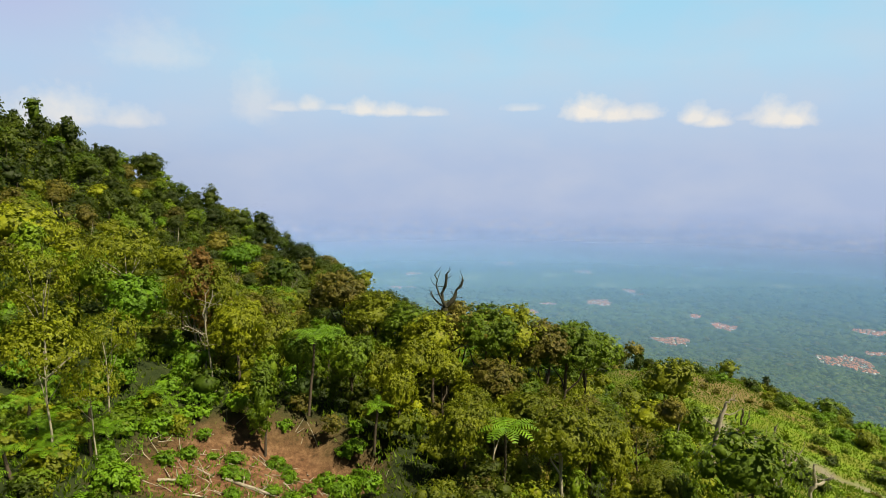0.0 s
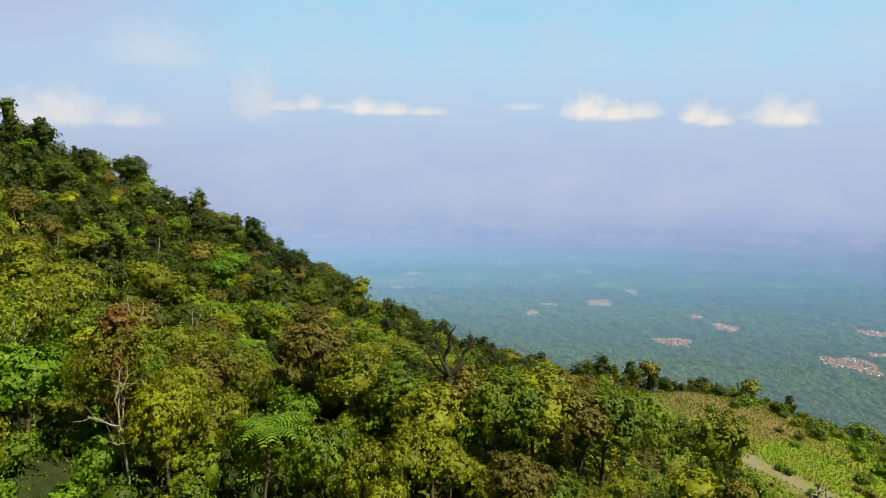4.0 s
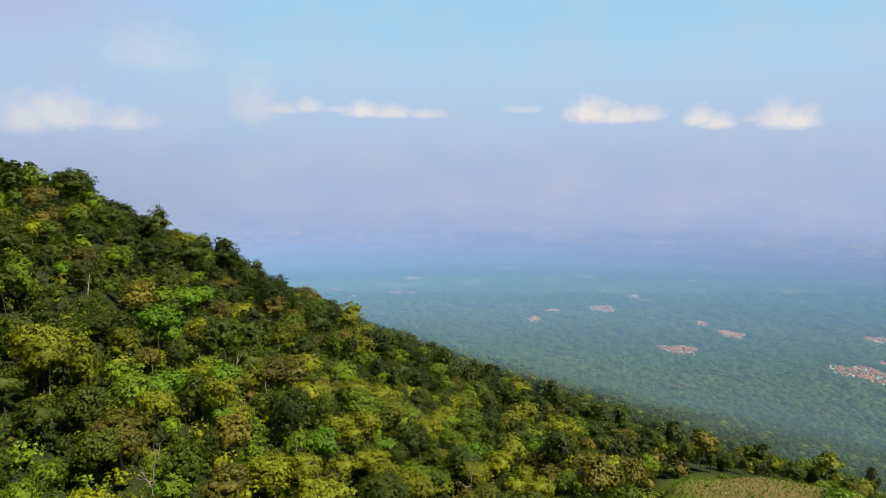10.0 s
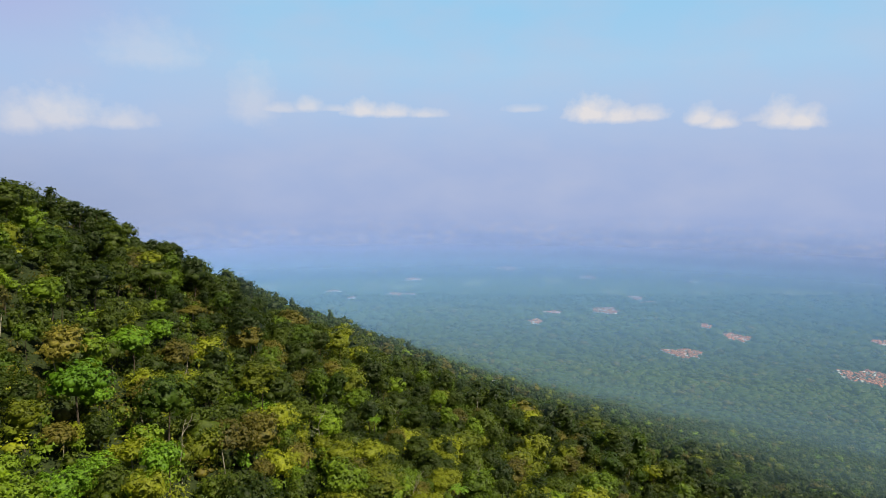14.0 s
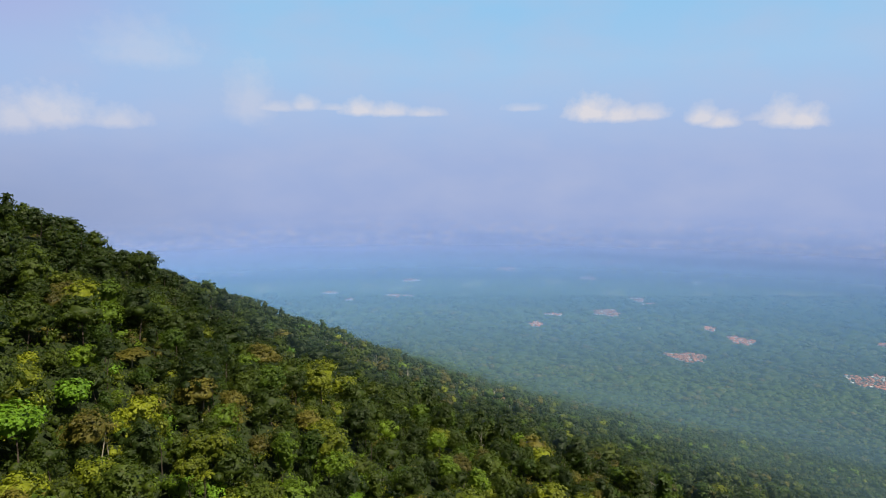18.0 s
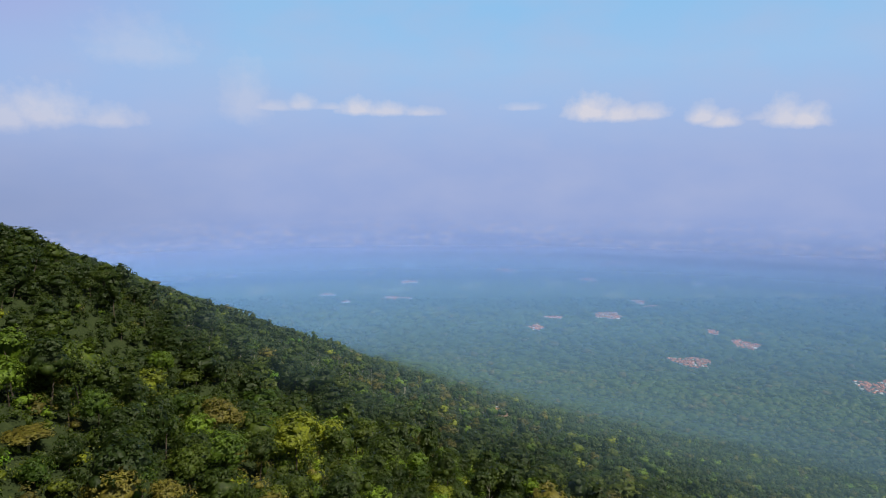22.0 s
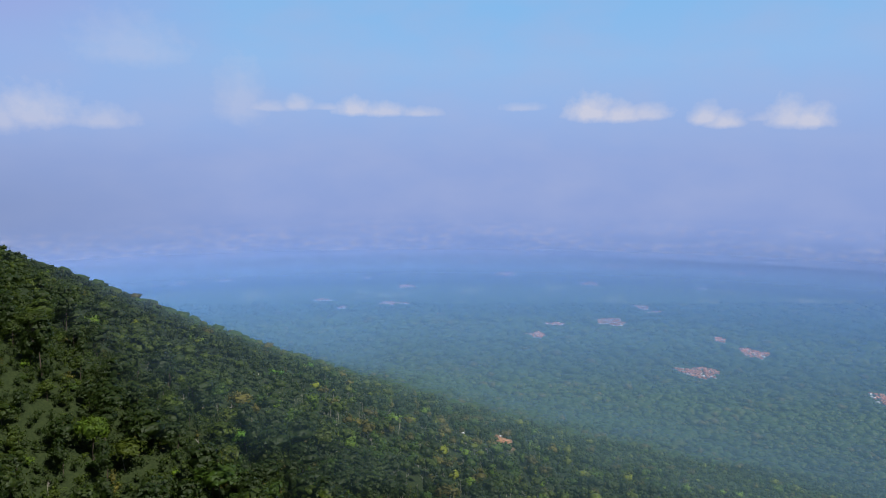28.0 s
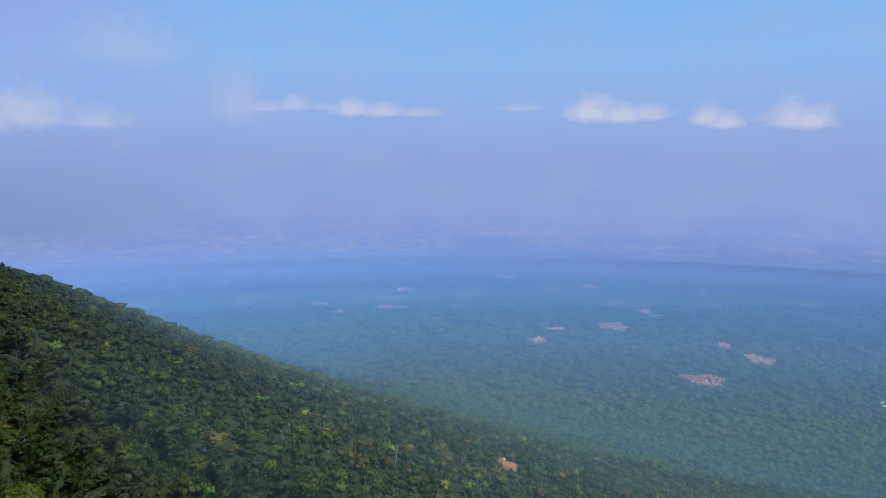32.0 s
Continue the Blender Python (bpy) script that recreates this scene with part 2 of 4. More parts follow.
# ---------------------------------------------------------------- ground
def ground_material():
    m, t, out = shader("ground")

    def attr(name):
        n = t.nodes.new("ShaderNodeAttribute")
        n.attribute_name = name
        return n.outputs["Fac"]

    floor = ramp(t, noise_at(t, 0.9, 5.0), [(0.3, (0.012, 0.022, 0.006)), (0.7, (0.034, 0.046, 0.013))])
    wood = ramp(t, noise_at(t, 0.055, 6.0, 0.7), [(0.32, (0.018, 0.036, 0.011)), (0.5, (0.034, 0.057, 0.016)), (0.72, (0.060, 0.082, 0.022))])
    fields = ramp(t, noise_at(t, 0.0042, 5.0, 0.62), [(0.56, (0, 0, 0)), (0.66, (1, 1, 1))])
    crop = ramp(t, noise_at(t, 0.011, 4.0, 0.6), [(0.35, (0.10, 0.13, 0.045)), (0.55, (0.20, 0.19, 0.10)), (0.7, (0.32, 0.26, 0.18))])
    valley = mix(t, calc(t, "MULTIPLY", fields, attr("farmland")), wood, crop)
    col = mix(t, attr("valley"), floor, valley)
    g1 = ramp(t, noise_at(t, 0.13, 5.0, 0.65), [(0.32, (0.085, 0.165, 0.012)), (0.46, (0.160, 0.235, 0.020)), (0.57, (0.170, 0.180, 0.030)), (0.66, (0.150, 0.105, 0.045))])
    g2 = ramp(t, noise_at(t, 2.2, 4.0, 0.7), [(0.35, (0.62, 0.68, 0.6)), (0.65, (1.12, 1.12, 1.1))])
    grass = mix(t, 1.0, g1, g2, "MULTIPLY")
    grass = mix(t, attr("dry"), grass, mix(t, noise_at(t, 0.7, 4.0), (0.10, 0.075, 0.03), (0.21, 0.16, 0.07)))
    grass = mix(t, attr("track"), grass, mix(t, noise_at(t, 0.9, 5.0), (0.14, 0.12, 0.09), (0.26, 0.23, 0.18)))
    col = mix(t, attr("grass"), col, grass)
    soil = ramp(t, noise_at(t, 1.5, 6.0, 0.7), [(0.32, (0.055, 0.028, 0.016)), (0.5, (0.150, 0.072, 0.040)), (0.68, (0.26, 0.150, 0.090))])
    col = mix(t, attr("soil"), col, soil)
    scar = ramp(t, noise_at(t, 0.2, 5.0, 0.7), [(0.3, (0.19, 0.085, 0.04)), (0.5, (0.30, 0.15, 0.075)), (0.7, (0.38, 0.21, 0.11))])
    col = mix(t, attr("scar"), col, scar)
    p = node(t, "ShaderNodeBsdfPrincipled", Roughness=0.9)
    p.inputs["Specular IOR Level"].default_value = 0.2
    t.links.new(col, p.inputs["Base Color"])
    b = node(t, "ShaderNodeBump", Strength=0.7, Distance=0.35)
    t.links.new(noise_at(t, 1.6, 6.0, 0.7), b.inputs["Height"])
    t.links.new(b.outputs[0], p.inputs["Normal"])
    t.links.new(p.outputs[0], out.inputs[0])
    return m


half = stretched(230, 4.0, 4700, 1.045)
xs = np.concatenate([-half[:0:-1], half])
ys = np.concatenate([-stretched(40, 8.0, 400, 1.2)[:0:-1], np.arange(0, 260, 3.0), 258 + stretched(400, 6.0, 4600, 1.04)[1:]])
GX, GY = np.meshgrid(xs, ys)
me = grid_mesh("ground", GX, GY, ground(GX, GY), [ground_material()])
far_off = np.hypot(GX, GY)
cover(me, "grass", grass_cover(GX, GY))
cover(me, "soil", soil_cover(GX, GY))
cover(me, "scar", scar_cover(GX, GY))
cover(me, "valley", step(700, 1400, far_off))
cover(me, "farmland", step(2300, 3300, far_off) * (0.75 + 0.25 * wobble(GX, GY, 300.0)))
cover(me, "dry", grass_cover(GX, GY) * (1 - step(0.6, 1.05, np.hypot((GX - 78) / 26.0, (GY - 188) / 24.0) + 0.2 * wobble(GX, GY, 8.0)) ))
cover(me, "track", track_cover(GX, GY))
tagged(new("ground", me), "forested mountainside running down to a wide hazy valley floor", "ground", kind="structure")


# ---------------------------------------------------------------- backdrop and haze
def backdrop_material():
    """Glowing backdrop: sky and horizon haze painted by elevation, pale far plain, and banks of fair-weather cloud."""
    m, t, out = shader("painted_far_sky")
    uv = t.nodes.new("ShaderNodeUVMap")
    uv.uv_map = "degrees"
    sep = t.nodes.new("ShaderNodeSeparateXYZ")
    t.links.new(uv.outputs[0], sep.inputs[0])
    az, el = sep.outputs[0], sep.outputs[1]
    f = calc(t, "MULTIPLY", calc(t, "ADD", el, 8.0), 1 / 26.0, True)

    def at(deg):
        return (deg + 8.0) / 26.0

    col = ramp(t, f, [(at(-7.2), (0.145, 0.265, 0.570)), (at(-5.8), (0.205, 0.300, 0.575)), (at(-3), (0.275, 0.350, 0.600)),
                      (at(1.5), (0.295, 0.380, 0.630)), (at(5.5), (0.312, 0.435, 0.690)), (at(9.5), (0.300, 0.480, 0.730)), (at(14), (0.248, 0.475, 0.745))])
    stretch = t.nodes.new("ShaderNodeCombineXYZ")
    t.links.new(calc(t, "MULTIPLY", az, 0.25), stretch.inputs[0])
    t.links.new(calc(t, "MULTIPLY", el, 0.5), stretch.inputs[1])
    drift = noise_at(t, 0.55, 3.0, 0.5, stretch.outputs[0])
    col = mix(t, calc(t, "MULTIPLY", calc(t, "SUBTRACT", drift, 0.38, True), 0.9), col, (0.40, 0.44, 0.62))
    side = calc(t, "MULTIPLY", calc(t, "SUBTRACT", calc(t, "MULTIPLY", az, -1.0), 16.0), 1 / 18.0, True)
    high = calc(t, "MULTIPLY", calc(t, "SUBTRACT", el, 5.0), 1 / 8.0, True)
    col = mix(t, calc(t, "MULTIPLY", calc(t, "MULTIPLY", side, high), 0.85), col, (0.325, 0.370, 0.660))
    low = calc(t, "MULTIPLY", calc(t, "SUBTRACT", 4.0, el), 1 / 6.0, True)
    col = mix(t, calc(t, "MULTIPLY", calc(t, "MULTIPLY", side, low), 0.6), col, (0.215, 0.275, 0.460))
    # faint fields and towns of the far plain, painted into the glow
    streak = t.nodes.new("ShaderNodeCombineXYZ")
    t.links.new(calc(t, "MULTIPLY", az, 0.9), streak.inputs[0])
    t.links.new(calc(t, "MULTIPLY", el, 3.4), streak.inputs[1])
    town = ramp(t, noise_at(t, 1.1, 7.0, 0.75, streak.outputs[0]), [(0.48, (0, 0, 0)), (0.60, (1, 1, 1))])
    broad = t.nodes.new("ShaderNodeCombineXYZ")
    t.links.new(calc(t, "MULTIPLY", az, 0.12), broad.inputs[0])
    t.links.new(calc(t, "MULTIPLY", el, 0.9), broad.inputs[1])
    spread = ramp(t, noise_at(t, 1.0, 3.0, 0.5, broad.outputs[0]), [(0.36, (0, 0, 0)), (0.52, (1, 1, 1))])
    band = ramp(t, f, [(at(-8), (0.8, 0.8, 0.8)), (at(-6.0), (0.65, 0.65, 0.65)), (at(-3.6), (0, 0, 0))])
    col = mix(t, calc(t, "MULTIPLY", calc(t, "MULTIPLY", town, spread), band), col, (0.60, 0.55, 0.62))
    # clouds: azimuth, base, half width, height, strength
    puff = noise_at(t, 1.0, 5.0, 0.6, uv.outputs[0])
    shape = value(t, 0.0)
    for a, base, w, h, k in ((12.9, 5.2, 1.9, 1.9, 0.95), (15.2, 4.9, 2.0, 1.4, 0.90), (17.5, 5.0, 1.6, 1.2, 0.72), (22.0, 4.6, 1.2, 1.5, 0.85), (23.3, 4.2, 1.3, 1.2, 0.85),
                             (27.9, 4.3, 1.3, 2.0, 0.85), (29.3, 4.1, 1.5, 1.6, 0.92), (26.1, 4.5, 1.0, 0.6, 0.35), (-7.5, 5.6, 1.5, 1.3, 0.85), (-9.6, 5.8, 1.4, 0.5, 0.45),
                             (-4.9, 5.5, 1.8, 1.1, 0.75), (-1.8, 5.4, 1.7, 0.7, 0.60), (-12.2, 5.9, 1.2, 1.1, 0.60), (-14.7, 5.7, 2.0, 0.8, 0.45), (-16.8, 5.6, 1.7, 4.3, 0.30),
                             (-31.5, 4.4, 2.8, 2.6, 0.62), (-27.1, 4.2, 2.1, 1.5, 0.52), (-33.7, 3.9, 1.7, 2.6, 0.55), (7.1, 5.8, 1.7, 0.6, 0.42), (-24.8, 9.5, 3.5, 3.2, 0.26)):
        dx = calc(t, "MULTIPLY", calc(t, "SUBTRACT", az, a), 0.78 / w)
        up = calc(t, "SUBTRACT", el, base)
        dy = calc(t, "MAXIMUM", calc(t, "MULTIPLY", up, 1 / h), calc(t, "MULTIPLY", up, -1 / (0.35 * h)))
        d = calc(t, "SQRT", calc(t, "ADD", calc(t, "MULTIPLY", dx, dx), calc(t, "MULTIPLY", dy, dy)))
        d = calc(t, "ADD", d, calc(t, "MULTIPLY", calc(t, "SUBTRACT", puff, 0.5), 1.0))
        s = calc(t, "MULTIPLY", calc(t, "SUBTRACT", 1.10, d), 1.15, True)
        shape = calc(t, "MAXIMUM", shape, calc(t, "MULTIPLY", s, k))
    col = mix(t, calc(t, "MULTIPLY", shape, 0.66), col, (0.74, 0.67, 0.65))
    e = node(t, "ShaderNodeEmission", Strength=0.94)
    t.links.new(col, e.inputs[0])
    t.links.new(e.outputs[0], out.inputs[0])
    return m


def backdrop():
    az = np.radians(np.linspace(-46, 46, 90))
    el = np.radians(np.linspace(-8, 22, 40))
    A, E = np.meshgrid(az, el)
    r = 4550.0
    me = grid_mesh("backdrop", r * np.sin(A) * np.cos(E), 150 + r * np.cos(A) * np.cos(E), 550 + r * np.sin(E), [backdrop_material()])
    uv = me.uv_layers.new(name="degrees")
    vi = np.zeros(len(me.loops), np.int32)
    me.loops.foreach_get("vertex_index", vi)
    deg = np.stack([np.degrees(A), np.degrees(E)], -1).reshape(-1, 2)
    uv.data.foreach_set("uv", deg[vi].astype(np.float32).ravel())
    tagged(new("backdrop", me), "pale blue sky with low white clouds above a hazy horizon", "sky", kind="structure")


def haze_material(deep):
    """Tinted sheet imitating valley haze: mostly clear, the rest scatters daylight."""
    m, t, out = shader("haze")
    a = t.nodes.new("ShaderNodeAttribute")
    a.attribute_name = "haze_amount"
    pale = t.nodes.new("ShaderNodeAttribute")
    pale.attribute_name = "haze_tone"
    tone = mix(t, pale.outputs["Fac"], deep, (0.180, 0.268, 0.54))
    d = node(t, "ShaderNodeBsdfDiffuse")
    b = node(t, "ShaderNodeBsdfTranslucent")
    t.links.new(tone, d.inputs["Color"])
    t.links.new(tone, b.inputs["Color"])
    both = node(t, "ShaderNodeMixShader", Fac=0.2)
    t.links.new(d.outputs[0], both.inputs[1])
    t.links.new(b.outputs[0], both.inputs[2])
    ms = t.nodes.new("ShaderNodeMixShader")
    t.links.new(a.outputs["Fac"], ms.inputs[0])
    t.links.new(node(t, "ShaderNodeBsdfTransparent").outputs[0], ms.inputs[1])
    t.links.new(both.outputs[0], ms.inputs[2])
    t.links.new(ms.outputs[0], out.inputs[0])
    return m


# bluer tints farther out stand in for a greater depth of air
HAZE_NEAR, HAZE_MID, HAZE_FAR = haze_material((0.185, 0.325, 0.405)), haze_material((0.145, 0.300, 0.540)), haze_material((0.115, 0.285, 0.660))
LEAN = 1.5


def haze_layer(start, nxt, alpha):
    """A leaning sheet imitating haze; it lifts off the treetops start metres out and thins towards the trees and
    upwards.
    """
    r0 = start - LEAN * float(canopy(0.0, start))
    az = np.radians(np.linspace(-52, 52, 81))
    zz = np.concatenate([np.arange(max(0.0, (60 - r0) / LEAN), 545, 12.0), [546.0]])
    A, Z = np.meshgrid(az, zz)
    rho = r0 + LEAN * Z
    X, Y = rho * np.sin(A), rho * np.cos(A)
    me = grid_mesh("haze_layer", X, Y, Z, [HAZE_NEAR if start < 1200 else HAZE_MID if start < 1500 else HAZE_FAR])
    # height above the treetops at which a view of the next sheet's foot passes through this one
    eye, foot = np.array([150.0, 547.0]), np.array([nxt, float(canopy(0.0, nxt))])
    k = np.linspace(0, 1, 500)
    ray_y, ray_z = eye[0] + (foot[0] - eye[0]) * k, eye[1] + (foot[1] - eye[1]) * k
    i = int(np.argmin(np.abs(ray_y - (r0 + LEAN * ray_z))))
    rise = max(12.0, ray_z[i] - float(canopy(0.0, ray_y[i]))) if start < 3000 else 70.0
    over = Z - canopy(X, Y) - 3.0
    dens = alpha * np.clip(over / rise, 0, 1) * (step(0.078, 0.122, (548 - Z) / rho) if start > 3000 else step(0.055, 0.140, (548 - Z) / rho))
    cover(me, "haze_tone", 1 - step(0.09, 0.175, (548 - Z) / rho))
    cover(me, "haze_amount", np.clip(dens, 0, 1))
    tagged(new("haze_layer", me), "tinted clear sheet imitating the thin blue haze over the valley", "haze", "valley haze", "structure")


backdrop()
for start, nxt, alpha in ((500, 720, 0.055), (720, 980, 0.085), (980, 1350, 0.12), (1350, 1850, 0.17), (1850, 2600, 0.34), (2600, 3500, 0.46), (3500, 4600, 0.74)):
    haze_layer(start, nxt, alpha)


# ---------------------------------------------------------------- trees
rng = np.random.default_rng(7)
def icosphere(level):
    b = bmesh.new()
    bmesh.ops.create_icosphere(b, subdivisions=level, radius=1.0)
    v, f = np.array([x.co[:] for x in b.verts]), np.array([[x.index for x in y.verts] for y in b.faces])
    b.free()
    return v, f


ICO_V, ICO_F = icosphere(1)
DOME_V, DOME_F = icosphere(2)


def unit(v):
    return v / np.maximum(np.linalg.norm(v, axis=-1, keepdims=True), 1e-9)


def leaf_quads(centres, normals, size, g, long=1.5, jitter=0.55):
    """Pointed blades, one at each place, that face about the given way."""
    n = len(centres)
    nn = unit(normals + g.normal(0, jitter, (n, 3)))
    a = unit(np.cross(nn, g.normal(0, 1, (n, 3))))
    b = np.cross(nn, a)
    s = size * g.uniform(0.6, 1.35, (n, 1))
    k = s * long * 0.5
    bend = nn * s * g.uniform(-0.25, 0.1, (n, 1))
    v = np.stack([centres - a * k, centres + b * s * 0.5 + bend, centres + a * k + bend * 1.5, centres - b * s * 0.5 + bend * 0.5], 1)
    q = np.arange(n * 4).reshape(n, 4)
    return v.reshape(-1, 3), q


SHAPE = {  # half width, half height and centre height of the crown's body, number of bumps
    "round": (0.84, 0.58, 0.42, 11), "umbrella": (0.86, 0.40, 0.52, 12), "tall": (0.58, 1.15, 1.05, 12)}


def lobes_of(kind, R, g):
    """Body and bumps of a crown of half width R: centres and half sizes; its underside is near z = 0."""
    w, h, zc, n = SHAPE[kind]
    d = unit(g.normal(0, 1, (n, 3)) + np.array([0, 0, 0.45]))
    c = d * np.array([w, w, h]) * R * 0.84 + np.array([0, 0, zc * R])
    r = R * g.uniform(0.24, 0.42, n) * (0.85 if kind != "round" else 1.0)
    flat = 0.6 if kind == "umbrella" else 0.85
    centres = np.concatenate([[(0, 0, zc * R)], c])
    sizes = np.concatenate([[(w * R, w * R, h * R)], np.stack([r, r, r * flat], -1)])
    return centres, sizes


def leaf_tris(centres, normals, size, g, jitter=0.42):
    """Three-cornered sprays of leaves that face about the given way."""
    n = len(centres)
    nn = unit(normals + g.normal(0, jitter, (n, 3)))
    a = unit(np.cross(nn, g.normal(0, 1, (n, 3))))
    b = np.cross(nn, a)
    s = size * g.uniform(0.6, 1.4, (n, 1))
    v = np.stack([centres - a * s * 0.75, centres + a * s * 0.55 + b * s * g.uniform(0.3, 0.75, (n, 1)), centres + a * s * 0.45 - b * s * g.uniform(0.3, 0.75, (n, 1))], 1)
    return v.reshape(-1, 3), np.arange(n * 3).reshape(n, 3)


def crown_arrays(kind, R, leaves, size, g, core=0.9, bumps=99, dome=True, core_faces=True, per_tuft=11, blades=False):
    """A leafy crown: leaves in tufts over the outside of its lobes, and the dense inside of the lobes."""
    c, s3 = lobes_of(kind, R, g)
    w = (s3 ** 2).sum(1)
    w[0] *= 0.5
    tufts_wanted = max(3, leaves // per_tuft)
    pick = g.choice(len(c), tufts_wanted * 3 + 8, p=w / w.sum())
    d = unit(g.normal(0, 1, (len(pick), 3)) + np.array([0, 0, 0.45]))
    p = c[pick] + d * s3[pick] * g.uniform(0.86, 1.20, (len(pick), 1))
    inside = np.zeros(len(p), bool)
    for i in range(len(c)):
        inside |= (np.linalg.norm((p - c[i]) / s3[i], axis=1) < 0.86) & (pick != i)
    p, d = p[~inside][:tufts_wanted], d[~inside][:tufts_wanted]
    each = g.integers(0, len(p), leaves - leaves // 3)
    spread = R * (0.62 / math.sqrt(len(p))) * g.uniform(0.6, 1.35, len(p))
    off = g.normal(0, 1, (len(each), 3)) * np.array([1, 1, 0.6])
    loose = g.choice(len(c), leaves // 3, p=w / w.sum())
    way = unit(g.normal(0, 1, (len(loose), 3)) + np.array([0, 0, 0.5]))
    at = np.concatenate([p[each] + off * spread[each][:, None], c[loose] + way * s3[loose] * g.uniform(0.78, 1.05, (len(loose), 1))])
    n = 0.5 * np.concatenate([d[each] * 0.7 + unit(off) * 0.4, way]) + 0.8 * unit((at - c[0]) / s3[0]) + np.array([0, 0, 0.25])
    q, tf = np.zeros((0, 4), int), []
    if blades:
        v, q = leaf_quads(at, n, size, g)
    else:
        v, lt = leaf_tris(at, n, size, g)
        tf.append(lt)
    tv, o = [], len(v)
    if core_faces:
        for i in range(min(len(c), 1 + bumps)):
            bv, bf = (DOME_V, DOME_F) if i == 0 and dome else (ICO_V, ICO_F)
            tv.append(bv * s3[i] * core * g.uniform(0.70, 1.10, (len(bv), 1)) + c[i])
            tf.append(bf + o)
            o += len(bv)
        v = np.concatenate([v] + tv)
    tf = np.concatenate(tf) if tf else np.zeros((0, 3), int)
    return v, q, tf, c, s3


def tube(points, radii, sides=6):
    """A tapered bent limb as arrays of corners and faces."""
    points = np.asarray(points, float)
    vs, fs = [], []
    for i, (p, rad) in enumerate(zip(points, radii)):
        d = unit(points[min(i + 1, len(points) - 1)] - points[max(i - 1, 0)])
        a = unit(np.cross(d, [0.31, 0.95, 0.05]))
        b = np.cross(d, a)
        t = np.arange(sides) / sides * 2 * math.pi
        vs.append(p + rad * (np.cos(t)[:, None] * a + np.sin(t)[:, None] * b))
        if i:
            o = (i - 1) * sides
            k = np.arange(sides)
            fs.append(np.stack([o + k, o + (k + 1) % sides, o + sides + (k + 1) % sides, o + sides + k], -1))
    return np.concatenate(vs), np.concatenate(fs)


def joined(parts):
    vs, fs, o = [], [], 0
    for v, f in parts:
        vs.append(v)
        fs.append(f + o)
        o += len(v)
    return np.concatenate(vs), np.concatenate(fs)


def bent(a, b, g, n=4, sag=0.12):
    a, b = np.asarray(a, float), np.asarray(b, float)
    t = np.linspace(0, 1, n)[:, None]
    L = np.linalg.norm(b - a)
    off = np.cumsum(g.normal(0, sag * L / n, (n, 3)), 0)
    off[0] = 0
    return a + (b - a) * t + off


def trunk_arrays(height, c, base, g, girth=0.16):
    """Stem from the ground into the crown, with limbs to its leafy masses."""
    top = np.array([c[:, 0].mean(), c[:, 1].mean(), base + c[:, 2].max() * 0.55])
    stem = bent((0, 0, -0.6), top, g, 6, 0.10)
    parts = [tube(stem, np.linspace(girth * 1.25, girth * 0.45, 6), 7)]
    for i in g.choice(len(c), min(5, len(c)), replace=False):
        start = stem[int(g.integers(3, 5))]
        limb = bent(start, c[i] + np.array([0, 0, base]), g, 4, 0.16)
        parts.append(tube(limb, np.linspace(girth * 0.5, girth * 0.16, 4), 5))
    return joined(parts)


def tree_prototype(kind, leaf, bark, R, clear, leaves, size, seed, bare=False, girth=1.0):
    g = np.random.default_rng(seed)
    v, q, tf, c, r = crown_arrays(kind, R, leaves, size, g, 0.70, core_faces=not bare, per_tuft=16)
    v = v + np.array([0, 0, clear])
    crown = mesh_np("crown", v, q, tf, [leaf], smooth_tris=True)
    tv, tq = trunk_arrays(clear + R, c, clear, g, girth * (0.05 * R + 0.02))
    trunk = mesh_np("trunk", tv, tq, mats=[bark], smooth=True)
    return crown, trunk, clear + v[:, 2].max() - clear


def put_tree(proto, x, y, z, s, turn, label, group, name="tree"):
    top = new(name)
    top.empty_display_size = 0.5
    top.matrix_basis = pose(x, y, z, 0, 0, turn) @ Matrix.Diagonal((*(s if isinstance(s, tuple) else (s, s, s)), 1))
    for part_name, data in (("trunk", proto[1]), ("crown", proto[0])):
        ob = new(part_name, data)
        ob.parent = top
    tagged(top, label, "tree", group)
    return top


KINDS = [  # crown shape, leaf, bark, half width, clear stem, label
    ("round", 0, BARK_DARK, 4.2, 4.6, "broad olive-green forest tree on the steep slope"),
    ("round", 1, BARK_DARK, 4.0, 4.6, "dense mid-green forest tree on the steep slope"),
    ("umbrella", 2, BARK_PALE, 4.4, 6.0, "yellow-green flat-topped tree with a pale stem"),
    ("round", 3, BARK_DARK, 3.9, 4.8, "dark green forest tree with a thick crown"),
    ("umbrella", 0, BARK_PALE, 4.6, 6.2, "olive umbrella-shaped forest tree with a pale stem"),
    ("tall", 1, BARK_DARK, 3.1, 3.2, "tall narrow green tree in the forest"),
    ("round", 4, BARK_PALE, 3.9, 4.8, "brownish-green tree with dry leaves"),
    ("round", 5, BARK_DARK, 3.6, 4.8, "fresh light-green leafy forest tree"),
    ("tall", 3, BARK_DARK, 3.1, 3.4, "tall dark green tree in the forest"),
    ("round", 2, BARK_PALE, 4.0, 4.8, "yellow-green round forest tree in full leaf"),
    ("round", 0, BARK_DARK, 3.4, 5.2, "small olive-green forest tree on the slope"),
]
WEIGHT = np.array([0.18, 0.17, 0.05, 0.18, 0.06, 0.08, 0.11, 0.05, 0.05, 0.04, 0.05])
NK = len(KINDS)
